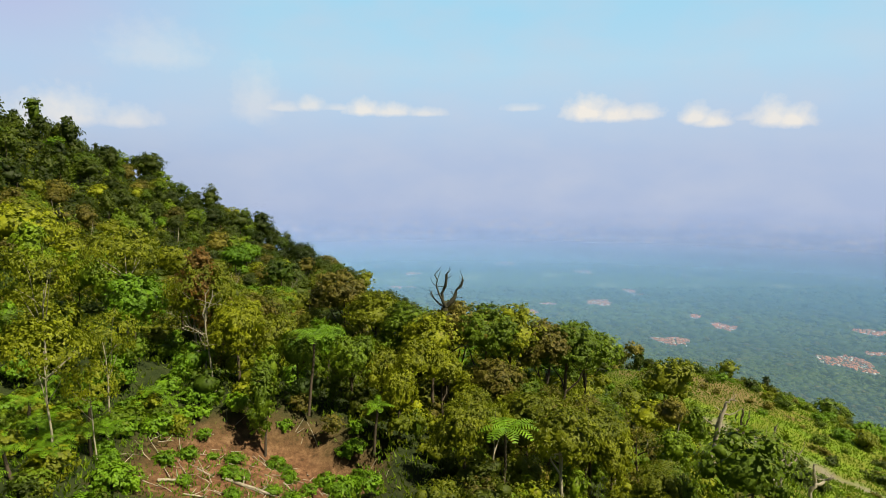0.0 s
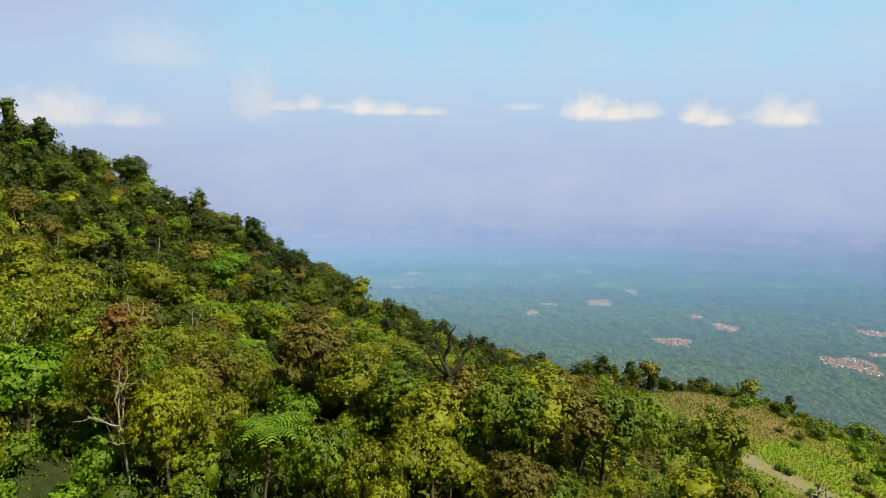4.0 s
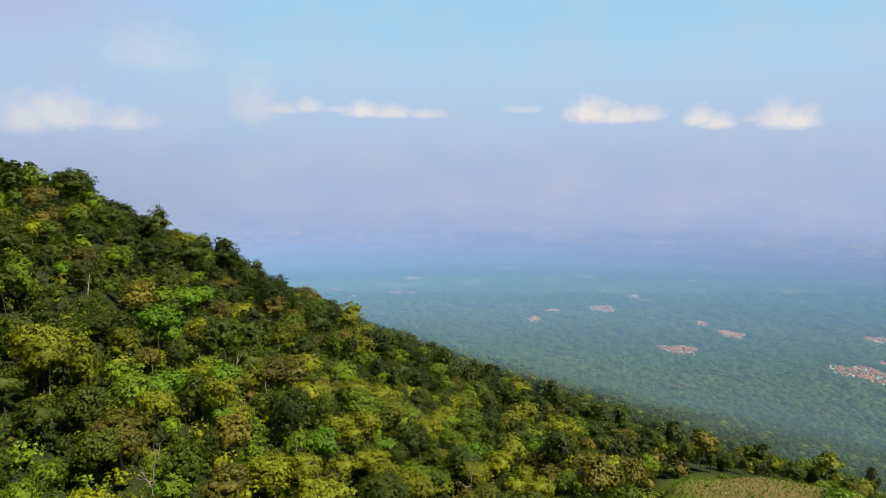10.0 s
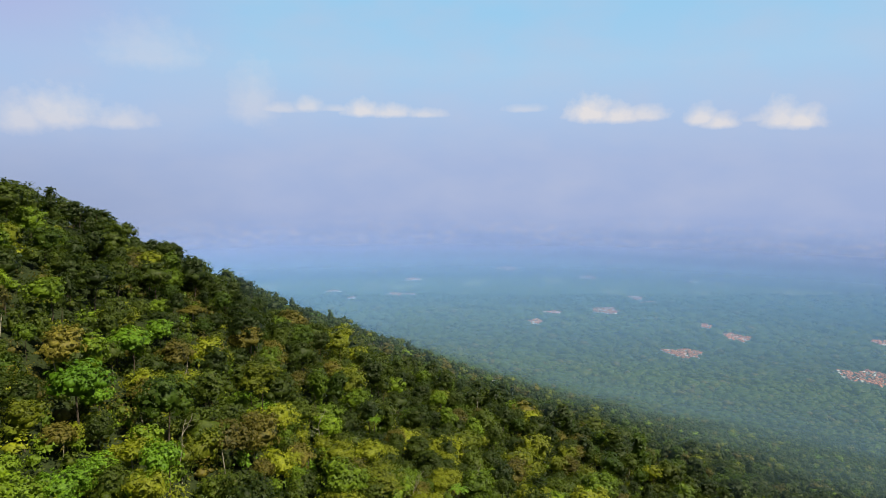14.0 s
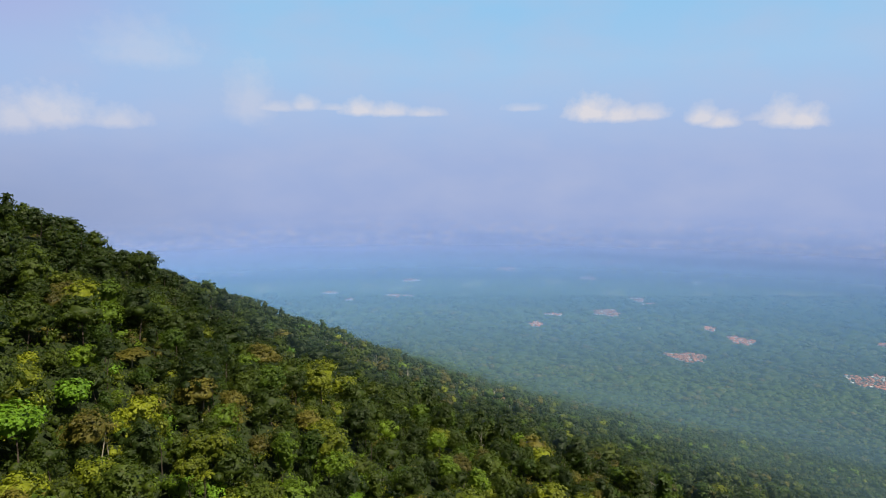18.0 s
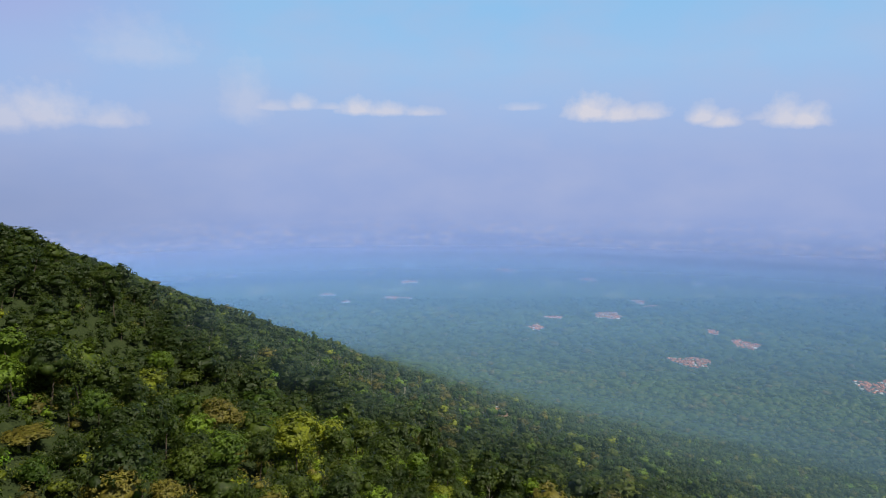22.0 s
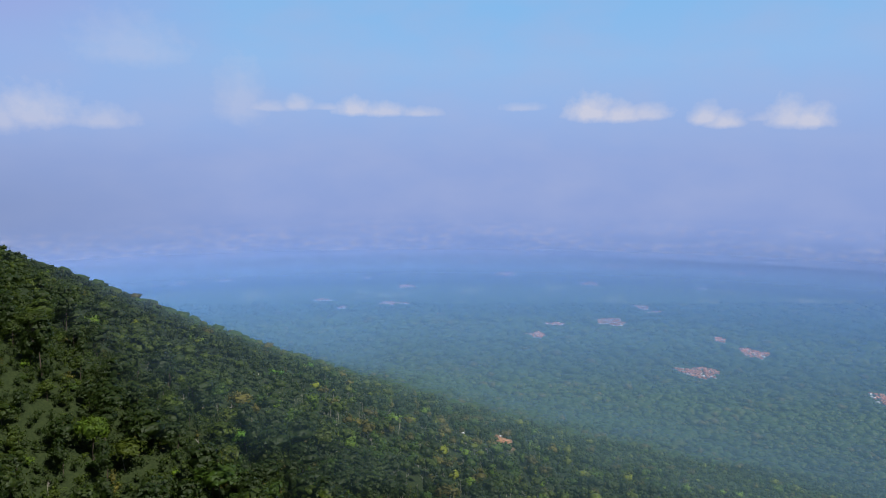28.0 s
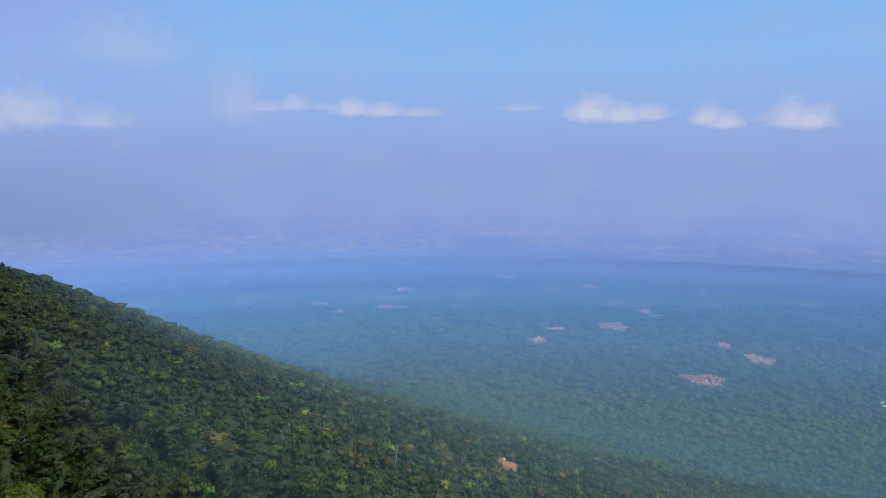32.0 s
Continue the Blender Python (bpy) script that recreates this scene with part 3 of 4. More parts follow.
NEAR = [tree_prototype(k, LEAF[l], b, R, clear, 3400, 0.23, 100 + i) for i, (k, l, b, R, clear, w) in enumerate(KINDS)]


def kinds_at(x, y, g):
    """Kinds grow in drifts: the likelier ones change over the plan."""
    out = np.zeros(len(x), int)
    w = np.tile(WEIGHT, (len(x), 1))
    # darker kinds farther out stand in for cloud shade on the slope
    far_dark = step(120, 360, y)
    w[:, (3, 8)] *= (1 + 3.0 * far_dark)[:, None]
    w[:, (3, 8)] *= (1 + 1.3 * step(380, 560, y))[:, None]
    w[:, (1,)] *= (1 + 0.5 * far_dark)[:, None]
    w[:, (0, 4)] *= (1 - 0.3 * far_dark)[:, None]
    w[:, (2, 7, 9)] *= (1 - 0.93 * far_dark)[:, None]
    w[:, (6,)] *= (1 + 0.4 * far_dark)[:, None]
    upper = step(120, 200, y) * step(28, 115, -x - 0.12 * y)
    w[:, (3, 8)] *= (1 + 1.6 * upper + 3.0 * upper * step(360, 480, y))[:, None]
    w[:, (0, 2, 4, 7, 9)] *= (1 - 0.6 * upper)[:, None]
    bare = np.exp(-((x + 30 - 0.25 * (y - 800)) ** 2 / 90.0 ** 2 + (y - 810) ** 2 / 150.0 ** 2))
    w[:, (6,)] *= (1 + 3.0 * bare)[:, None]
    edge = 1 - step(85, 130, y)
    w[:, (3, 8)] *= (1 - 0.6 * edge)[:, None]
    w[:, (2, 7, 9)] *= (1 + 1.6 * edge)[:, None]
    w[:, (0, 4)] *= (1 + 0.6 * edge)[:, None]
    for k in range(NK):
        w[:, k] *= np.exp(1.5 * wobble(x, y, 11.0 + k, 1.7 * k))
    w = np.cumsum(w / w.sum(1, keepdims=True), 1)
    return np.minimum((g.uniform(0, 1, (len(x), 1)) > w).sum(1), NK - 1)


def thinned(x, y, g):
    """Fewer trees where they grow larger."""
    return g.uniform(0, 1, len(x)) < growth(x, y) ** -1.9


def scatter(x0, x1, y0, y1, gap, g):
    nx, ny = int((x1 - x0) / gap), int((y1 - y0) / gap)
    X, Y = np.meshgrid(x0 + (np.arange(nx) + 0.5) * gap, y0 + (np.arange(ny) + 0.5) * gap)
    X = X + (np.arange(ny) % 2)[:, None] * gap * 0.5
    X = X + g.uniform(-0.45, 0.45, X.shape) * gap
    Y = Y + g.uniform(-0.45, 0.45, Y.shape) * gap
    return X.ravel(), Y.ravel()


def wooded(x, y):
    """Where tall trees stand."""
    return (grass_cover(x, y) < 0.3) & (soil_cover(x, y) < 0.12) & (bush_cover(x, y) < 0.5) & (scar_cover(x, y) < 0.3) & (scar_cover(x, y + 30) < 0.3)


def in_sight(x, y):
    """The wedge of the hillside that the flight overlooks."""
    return (y > 26) & (np.abs(x) < 0.76 * y + 26)


def near_slope(x, y):
    return (x < 54 + 0.04 * y) & (x > -70 - 0.25 * y) & (y < 440)


def emergence(n, share):
    """Uneven height of the stand: most trees near the mean, a share of them standing clear of it."""
    return np.clip(rng.normal(-0.4, 1.5, n), -3.6, 2.4) + np.where(rng.uniform(0, 1, n) < share, rng.uniform(1.5, 4.2, n), 0.0)


def ridge_size(x, y):
    """Wind keeps the trees behind the grassy spur small."""
    return 1 - 0.36 * np.maximum(grass_cover(x, y - 14), grass_cover(x, y - 30)) * step(205, 215, y)


def forest_stuff(name, x, y, protos, picks, scales, label, lift=0.0):
    """Crowns at all the places given, in one mesh."""
    z = ground(x, y) + lift
    turn = rng.uniform(0, 6.28, len(x))
    squash = scales ** -0.2 * rng.uniform(0.9, 1.2, len(x))
    # random tone per tree, lowered farther out to imitate cloud shade
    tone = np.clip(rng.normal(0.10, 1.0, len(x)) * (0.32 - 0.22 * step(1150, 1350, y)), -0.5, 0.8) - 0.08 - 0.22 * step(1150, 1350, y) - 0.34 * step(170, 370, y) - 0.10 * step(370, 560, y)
    tones = []
    vs, qs, ts, mq, mt, o = [], [], [], [], [], 0
    for k, (v, q, tf, leaf) in enumerate(protos):
        sel = np.where(picks == k)[0]
        if not len(sel):
            continue
        c, s = np.cos(turn[sel]), np.sin(turn[sel])
        sc = scales[sel]
        X = (v[None, :, 0] * c[:, None] - v[None, :, 1] * s[:, None]) * sc[:, None] + x[sel][:, None]
        Y = (v[None, :, 0] * s[:, None] + v[None, :, 1] * c[:, None]) * sc[:, None] + y[sel][:, None]
        Z = v[None, :, 2] * (sc * squash[sel])[:, None] + z[sel][:, None]
        vs.append(np.stack([X, Y, Z], -1).reshape(-1, 3))
        tones.append(np.repeat(tone[sel], len(v)))
        off = o + np.arange(len(sel))[:, None, None] * len(v)
        if len(q):
            qs.append((q[None] + off).reshape(-1, 4))
            mq.append(np.full(len(sel) * len(q), len(LEAF) + (0 if KINDS[k % NK][2] is BARK_PALE else 1)))
        if len(tf):
            ts.append((tf[None] + off).reshape(-1, 3))
            mt.append(np.full(len(sel) * len(tf), leaf))
        o += len(sel) * len(v)
    me = mesh_np(name, np.concatenate(vs), np.concatenate(qs) if qs else None, np.concatenate(ts) if ts else None, LEAF + [BARK_PALE, BARK_DARK],
                 np.concatenate(mq) if mq else None, np.concatenate(mt) if mt else None, smooth_tris=True)
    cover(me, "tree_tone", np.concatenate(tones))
    return tagged(new(name, me), label, "forest", kind="stuff")


def crown_set(leaves, size, core, seed, bumps=99, dome=True, low=0.0, per_tuft=10, stem=0):
    out = []
    for i, (k, l, b, R, clear, w) in enumerate(KINDS):
        g = np.random.default_rng(seed + i)
        v, q, tf, c, r = crown_arrays(k, R, leaves, size, g, core, bumps, dome, True, per_tuft)
        v = v + np.array([0, 0, clear * (1 - low)])
        if stem:
            sv, q = tube(bent((0, 0, -4.5), c[1 + i % 4] * np.array([0.6, 0.6, 0.8]) + np.array([0, 0, clear]), g, 3, 0.08), (0.17, 0.13, 0.08), stem)
            q = q + len(v)
            v = np.concatenate([v, sv])
        out.append((v, q, tf, l))
    return out


# ---- single trees that stand out of the forest: place, height of the top, kind, half width
STANDOUT = [(-63, 131, 505, 7, 5.5), (-67, 172, 514, 11, 4.4), (-58.5, 184, 500, 7, 4.2), (-53, 157, 502, 6, 5.4), (-35, 89, 502, 6, 5.4), (-82, 200, 509, 3, 7.0),
            (-32, 169, 489, 9, 5.0), (-88, 307, 499, 6, 5.2), (-62, 380, 470, 7, 5.5), (-157, 519, 457, 1, 7.0),
            (-211, 566, 499, 12, 8.0), (-195, 828, 404, 3, 8.0), (77, 232, 464, 3, 3.0), (92, 219, 464, 3, 3.2)]
STANDOUT_LABEL = {1: "large mid-green tree standing out of the forest", 3: "large dark green tree rising above the forest",
                  6: "broad brownish dome-shaped tree in the forest", 7: "large bright fresh-green tree in the forest", 8: "tall dark tree rising above the ridge",
                  9: "bright yellow-green tree in full leaf", 11: "tall layered yellow-olive tree in the forest", 12: "wide dark umbrella tree on the ridge"}


def clear_of_standouts(x, y):
    free = np.ones(len(x), bool)
    for sx, sy, top, k, R in STANDOUT:
        free &= np.hypot(x - sx, y - sy) > 0.85 * R + 1.5
    return free


NEAR += [tree_prototype("tall", LEAF[2], BARK_PALE, 3.2, 3.2, 3400, 0.23, 131), tree_prototype("umbrella", LEAF[3], BARK_DARK, 4.5, 6.0, 3400, 0.23, 132)]
for x, y, top_z, k, R in STANDOUT:
    z = float(ground(np.array([float(x)]), np.array([float(y)]))[0]) - 0.3
    top_z = min(top_z, float(canopy(float(x), float(y))) + (3.5 if y > 400 else 6.0))
    wide = R / (KINDS[k][3] if k < NK else 3.6)
    put_tree(NEAR[k], x, y, z, (wide, wide, max(4.0, top_z - z) / NEAR[k][2]), float(rng.uniform(0, 360)), STANDOUT_LABEL[k], "single trees standing out")

# ---- near slope: the trees along the flight line are things of their own, the others one wood
ax, ay = scatter(-70, 60, 20, 104, 5.3, rng)
bx, by = scatter(-180, 95, 104, 440, 7.3, rng)
bx, by = np.concatenate([ax, bx]), np.concatenate([ay, by])
ok = wooded(bx, by) & in_sight(bx, by) & near_slope(bx, by) & ~((bx > -34) & (bx < -5) & (by < 53)) & ~((by < 44) & (np.abs(bx) < 14)) & ~clearing_rim(bx, by) & thinned(bx, by, rng) & clear_of_standouts(bx, by)
bx, by = bx[ok], by[ok]
bk = kinds_at(bx, by, rng)
bs = np.clip(np.exp(rng.normal(-0.12, 0.30, len(bx))), 0.5, 1.55) * np.where(by < 104, 0.72, 1.0) * growth(bx, by) * ridge_size(bx, by)
single = ((np.abs(bx + 6) < 13) | ((by < 104) & (np.abs(bx + 4) < 25))) & (by < 300)
for x, y, z, k, s in zip(bx[single], by[single], ground(bx[single], by[single]), bk[single], bs[single]):
    put_tree(NEAR[k], x, y, z - 0.3, (float(s), float(s), float(s) ** 0.3), float(rng.uniform(0, 360)), KINDS[k][5], "forest trees on the near slope")
NEAR_STUFF = crown_set(1150, 0.32, 0.76, 200, 7, per_tuft=14, stem=4)
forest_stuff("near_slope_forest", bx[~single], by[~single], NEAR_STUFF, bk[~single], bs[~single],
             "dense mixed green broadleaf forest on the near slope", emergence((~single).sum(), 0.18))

# ---- understorey that fills the gaps between the crowns
ux, uy = scatter(-260, 170, 20, 640, 5.1, rng)
ok = (grass_cover(ux, uy) < 0.25) & (soil_cover(ux, uy) < 0.1) & (bush_cover(ux, uy) < 0.4) & in_sight(ux, uy) & (near_slope(ux, uy) | (ux < -60) | (uy > 330)) & (scar_cover(ux, uy) < 0.1)
close = ok & (uy < 110)
ux, uy = ux[ok & ~close], uy[ok & ~close]
UNDER = crown_set(120, 0.55, 0.62, 240, 1, False, 0.85)
forest_stuff("understorey", ux, uy, UNDER, kinds_at(ux, uy, rng), rng.uniform(0.55, 0.95, len(ux)),
             "leafy shrubs and young trees filling the forest floor")

cx, cy = scatter(-80, 80, 26, 112, 3.1, rng)
ok = (grass_cover(cx, cy) < 0.25) & (soil_cover(cx, cy) < 0.1) & (bush_cover(cx, cy) < 0.6) & in_sight(cx, cy) & near_slope(cx, cy) & ~clearing_rim(cx, cy)
cx, cy = cx[ok], cy[ok]
forest_stuff("forest_edge_scrub", cx, cy, crown_set(420, 0.28, 0.72, 260, 5, False, 0.9), kinds_at(cx, cy, rng), rng.uniform(0.32, 0.62, len(cx)),
             "leafy scrub under the trees round the clearing")

# ---- hillside beyond
MID = crown_set(330, 0.56, 0.74, 300, 5, per_tuft=9, stem=3)
mx, my = scatter(-430, 340, 20, 660, 7.4, rng)
ok = wooded(mx, my) & in_sight(mx, my) & ~near_slope(mx, my) & (mx > -0.62 * my - 60) & thinned(mx, my, rng) & clear_of_standouts(mx, my)
mx, my = mx[ok], my[ok]
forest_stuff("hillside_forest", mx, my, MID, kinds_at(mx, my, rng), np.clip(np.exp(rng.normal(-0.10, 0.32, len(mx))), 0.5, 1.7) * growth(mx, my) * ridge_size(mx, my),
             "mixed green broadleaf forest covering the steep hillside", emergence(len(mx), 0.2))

LOW = crown_set(80, 0.70, 0.92, 400, 3, False, per_tuft=6)
fx, fy = scatter(-900, 760, 20, 1250, 11.6, rng)
ok = wooded(fx, fy) & in_sight(fx, fy) & ((fy > 660) | (fx > 340) | (fx < -430) | (fx < -0.62 * fy - 60)) & (fx > -0.74 * fy - 60)
fx, fy = fx[ok], fy[ok]
forest_stuff("lower_slope_forest", fx, fy, LOW, kinds_at(fx, fy, rng), 1.4 * np.clip(np.exp(rng.normal(-0.10, 0.32, len(fx))), 0.45, 1.5),
             "hazy green forest on the lower slopes", emergence(len(fx), 0.2))


def clump(seed, R, leaf, up):
    g = np.random.default_rng(seed)
    v = ICO_V * np.array([1.1 * R, 1.1 * R, R * g.uniform(0.5, 0.8)]) * g.uniform(0.5, 1.35, (len(ICO_V), 1))
    keep = v[ICO_F].mean(1)[:, 2] > -0.1 * R
    return v + np.array([0, 0, up]), np.zeros((0, 4), int), ICO_F[keep], leaf


FAR = [clump(500 + i, 3.2 + 0.6 * (i % 4), l, 2.2) for i, l in enumerate((3, 3, 3, 1, 3, 1, 1, 1, 0, 1, 4, 0))]
VILLAGES = [  # centre, half sizes, houses, near enough for single houses
    (729, 1981, 68, 72, 52, True), (976, 2176, 48, 80, 40, True), (942, 2351, 33, 40, 16, True), (652, 2623, 66, 75, 50, False),
    (1112, 1700, 80, 110, 80, True), (1252, 1803, 45, 32, 18, False), (1434, 2088, 65, 65, 40, False), (337, 2420, 44, 48, 28, False),
    (855, 2887, 31, 50, 22, False), (878, 2783, 36, 30, 14, False), (433, 2589, 42, 22, 12, False), (771, 3482, 59, 70, 40, False),
    (-212, 2976, 80, 45, 42, False), (-531, 3063, 44, 30, 16, False), (-418, 2899, 21, 25, 9, False), (-174, 3411, 56, 50, 24, False),
    (-402, 3683, 33, 40, 12, False), (-1348, 3467, 54, 80, 30, False), (-1146, 3584, 47, 45, 16, False), (-1443, 3406, 27, 40, 9, False),
    (375, 3811, 79, 110, 60, False), (195, 4300, 72, 60, 26, False), (1090, 4060, 142, 120, 90, False), (1895, 3950, 150, 100, 80, False),
    (1694, 3801, 52, 80, 26, False), (1590, 4080, 56, 60, 24, False), (1281, 3322, 29, 30, 8, False), (-17, 2759, 33, 15, 7, False)]


def outside_villages(x, y):
    free = np.ones(len(x), bool)
    for cx, cy, w, h, n, s in VILLAGES:
        free &= np.hypot((x - cx) / (0.85 * w + 10), (y - cy + 10) / (0.9 * h + 22)) > 1.0
    return free


vx, vy = rng.uniform(-2000, 2150, 170000), rng.uniform(300, 2950, 170000)
ok = in_sight(vx, vy) & ((vy > 1250) | (vx > 760) | (vx < -900)) & (vx > -0.74 * vy - 60) & outside_villages(vx, vy)
sparse = 1 + 1.1 * step(1300, 2500, vy)
ok &= rng.uniform(0, 1, len(vx)) < sparse ** -2
vx, vy, sparse = vx[ok], vy[ok], sparse[ok]
forest_stuff("valley_forest", vx, vy, FAR, np.maximum(np.where(vy > 1450, 3, 0), np.clip((len(FAR) * (0.5 + 0.32 * wobble(vx, vy, 95.0) + 0.22 * wobble(vx, vy, 41.0, 3.0) + rng.normal(0, 0.22, len(vx)))).astype(int), 0, len(FAR) - 1)),
             sparse * np.clip(np.exp(rng.normal(-0.10, 0.55, len(vx)) + 0.35 * wobble(vx, vy, 63.0, 2.0)), 0.3, 2.6),
             "blue-green woods and plantations on the valley floor")


# ---------------------------------------------------------------- villages in the valley
def house_meshes(w, d, h, roof_h, roof_mat):
    """Walls with gables, and a pitched roof with eaves."""
    a, b = w / 2, d / 2
    wall = mesh_np("wall", [(-a, -b, -0.5), (a, -b, -0.5), (a, b, -0.5), (-a, b, -0.5), (-a, -b, h), (a, -b, h), (a, b, h), (-a, b, h), (-a, 0, h + roof_h), (a, 0, h + roof_h)],
                   [(0, 1, 5, 4), (2, 3, 7, 6)], [(1, 2, 6), (1, 6, 5), (5, 6, 9), (3, 0, 4), (3, 4, 7), (7, 4, 8)], [WALL_PAINT])
    e, f, t = a + 0.7, b + 0.8, 0.25
    k = roof_h / b
    lo, top = h - 0.8 * k, h + roof_h + 0.1
    v = [(-e, -f, lo), (e, -f, lo), (e, 0, top), (-e, 0, top), (e, f, lo), (-e, f, lo)]
    v += [(x, y, z + t) for x, y, z in v]
    q = [(0, 3, 2, 1), (3, 5, 4, 2), (6, 7, 8, 9), (9, 8, 10, 11), (0, 1, 7, 6), (4, 5, 11, 10)]
    roof = mesh_np("roof", v, q, [(1, 2, 8), (1, 8, 7), (2, 4, 10), (2, 10, 8), (0, 9, 3), (0, 6, 9), (3, 9, 11), (3, 11, 5)], [roof_mat])
    return wall, roof


HOUSES = [house_meshes(6.5, 5.5, 2.9, 1.8, ROOF_TILE), house_meshes(8.5, 6, 3.0, 2.0, ROOF_TILE), house_meshes(9.5, 7, 3.6, 2.1, ROOF_TILE),
          house_meshes(8, 6, 2.9, 1.6, ROOF_PALE), house_meshes(12, 7, 3.8, 2.2, ROOF_TILE)]
HOUSE_LABEL = ["small village house with a red tile roof", "village house with a red-brown tile roof", "larger village house with a tiled roof",
               "village house with a pale sheet-metal roof", "long village house with a red tile roof"]


def house(k, x, y, z, turn):
    top = new("house")
    top.matrix_basis = pose(x, y, z, 0, 0, turn)
    for name, data in zip(("wall", "roof"), HOUSES[k]):
        new(name, data).parent = top
    return tagged(top, HOUSE_LABEL[k], "house", "houses of the valley villages")


def village_plan(cx, cy, w, h, n, g):
    out = []
    lane = g.uniform(0, 180)
    tries = 0
    w, h = w * 0.76, h * 0.76
    n = int(n * 1.55)
    while len(out) < n and tries < n * 40:
        tries += 1
        a, r = g.uniform(0, 6.28), math.sqrt(g.uniform(0, 1))
        wob = 1 + 0.22 * math.sin(3 * a + cx) + 0.15 * math.sin(5 * a + cy)
        x, y = cx + w * wob * r * math.cos(a), cy + h * wob * r * math.sin(a)
        if all((x - p[0]) ** 2 + (y - p[1]) ** 2 > 7.6 ** 2 for p in out):
            out.append((x, y, lane + g.choice([0, 90, 180]) + g.normal(0, 6), int(g.choice(5, p=[0.3, 0.28, 0.14, 0.14, 0.14]))))
    return out


def village_stuff(plans):
    vs, fq, ft, mq, mt, o = [], [], [], [], [], 0
    for x, y, turn, k in plans:
        for part_mesh, mat in zip(HOUSES[k], (0, 2 if k == 3 else 1)):
            n = len(part_mesh.vertices)
            v = np.zeros(n * 3)
            part_mesh.vertices.foreach_get("co", v)
            v = v.reshape(-1, 3)
            c, s = math.cos(radians(turn)), math.sin(radians(turn))
            z = float(ground(np.array([x]), np.array([y]))[0])
            vs.append(np.stack([v[:, 0] * c - v[:, 1] * s + x, v[:, 0] * s + v[:, 1] * c + y, v[:, 2] + z], -1))
            for p in part_mesh.polygons:
                idx = [i + o for i in p.vertices]
                (fq if len(idx) == 4 else ft).append(idx)
                (mq if len(idx) == 4 else mt).append(mat)
            o += n
    me = mesh_np("far_village_houses", np.concatenate(vs), fq, ft, [WALL_PAINT, ROOF_TILE, ROOF_PALE], np.array(mq), np.array(mt))
    tagged(new("far_village_houses", me), "far hazy villages of red-roofed houses on the valley floor", "village", kind="stuff")


far_houses = []
for cx, cy, w, h, n, one_by_one in VILLAGES:
    plan = village_plan(cx, cy, w, h, n, rng)
    if one_by_one:
        for x, y, turn, k in plan:
            house(k, x, y, float(ground(np.array([x]), np.array([y]))[0]), turn)
    else:
        far_houses += plan
village_stuff(far_houses)


# ---------------------------------------------------------------- single trees and plants near the take-off point
def at_ground(x, y, sink=0.0):
    return float(ground(np.array([float(x)]), np.array([float(y)]))[0]) - sink


def part(name, data, parent, label=""):
    ob = new(name, data)
    ob.parent = parent
    if label:
        ob["label"] = label
    return ob


def dead_tree(x, y, height, forks, label, wood, girth=0.26, lean=(0, 0), seed=0, group="dead trees"):
    """A bare stem with broken, twisted limbs, each limb a part; fine twigs end the limbs."""
    g = np.random.default_rng(seed)
    top = new("dead_tree")
    top.matrix_basis = pose(x, y, at_ground(x, y, 0.2))
    stem_top = np.array([lean[0], lean[1], height * 0.72])
    stem = bent((0, 0, -0.4), stem_top, g, 7, 0.09)
    v, q = tube(stem, np.linspace(girth, girth * 0.55, 7), 8)
    part("trunk", mesh_np("trunk", v, q, mats=[wood], smooth=True), top)
    for i in range(forks):
        a = i / forks * 6.28 + g.uniform(-0.5, 0.5)
        s = stem[-1] if i < 2 else stem[int(g.integers(4, 6))]
        rise = height - s[2] if i < 2 else height * g.uniform(0.05, 0.18)
        reach = height * (0.09 if i < 2 else g.uniform(0.14, 0.24))
        end = s + np.array([math.cos(a) * reach, math.sin(a) * reach, rise])
        limb = bent(s, end, g, 7, 0.34)
        pieces = [tube(limb, np.linspace(girth * 0.60, girth * 0.20, 7), 6)]
        for k in (2, 3, 4, 5):
            tip = limb[k] + g.normal(0, 0.09 * height, 3) * np.array([1, 1, 0.6]) + np.array([0, 0, 0.05 * height])
            pieces.append(tube(bent(limb[k], tip, g, 4, 0.2), np.linspace(girth * 0.2, girth * 0.05, 4), 4))
        v, q = joined(pieces)
        part("limb", mesh_np("limb", v, q, mats=[wood], smooth=True), top)
    return tagged(top, label, "dead tree", group)


def frond_mesh(L, n, leaf, seed, droop=0.55):
    """A crown of arching fronds with paired leaflets."""
    g = np.random.default_rng(seed)
    vs, qs, o = [], [], 0
    for i in range(n):
        a = i / n * 6.283 + g.uniform(-0.2, 0.2)
        up = g.uniform(0.35, 0.95)
        d = np.array([math.cos(a), math.sin(a), 0])
        side = np.array([-math.sin(a), math.cos(a), 0])
        t = np.linspace(0.05, 1, 12)
        line = d * (t * L)[:, None] + np.array([0, 0, 1.0]) * (L * (up * t - droop * 1.5 * t ** 2))[:, None]
        for k in range(11):
            w = L * 0.20 * math.sin(math.pi * (0.12 + 0.85 * t[k])) + 0.03
            for sg in (-1, 1):
                p, e = line[k], line[k + 1]
                tip = p + side * sg * w + d * w * 0.45 + np.array([0, 0, -0.3 * w])
                vs.append(np.array([p, p * 0.35 + e * 0.65, tip + (e - p) * 0.35, tip]))
                qs.append(np.arange(4) + o)
                o += 4
    return mesh_np("fronds", np.concatenate(vs), np.array(qs), mats=[leaf])


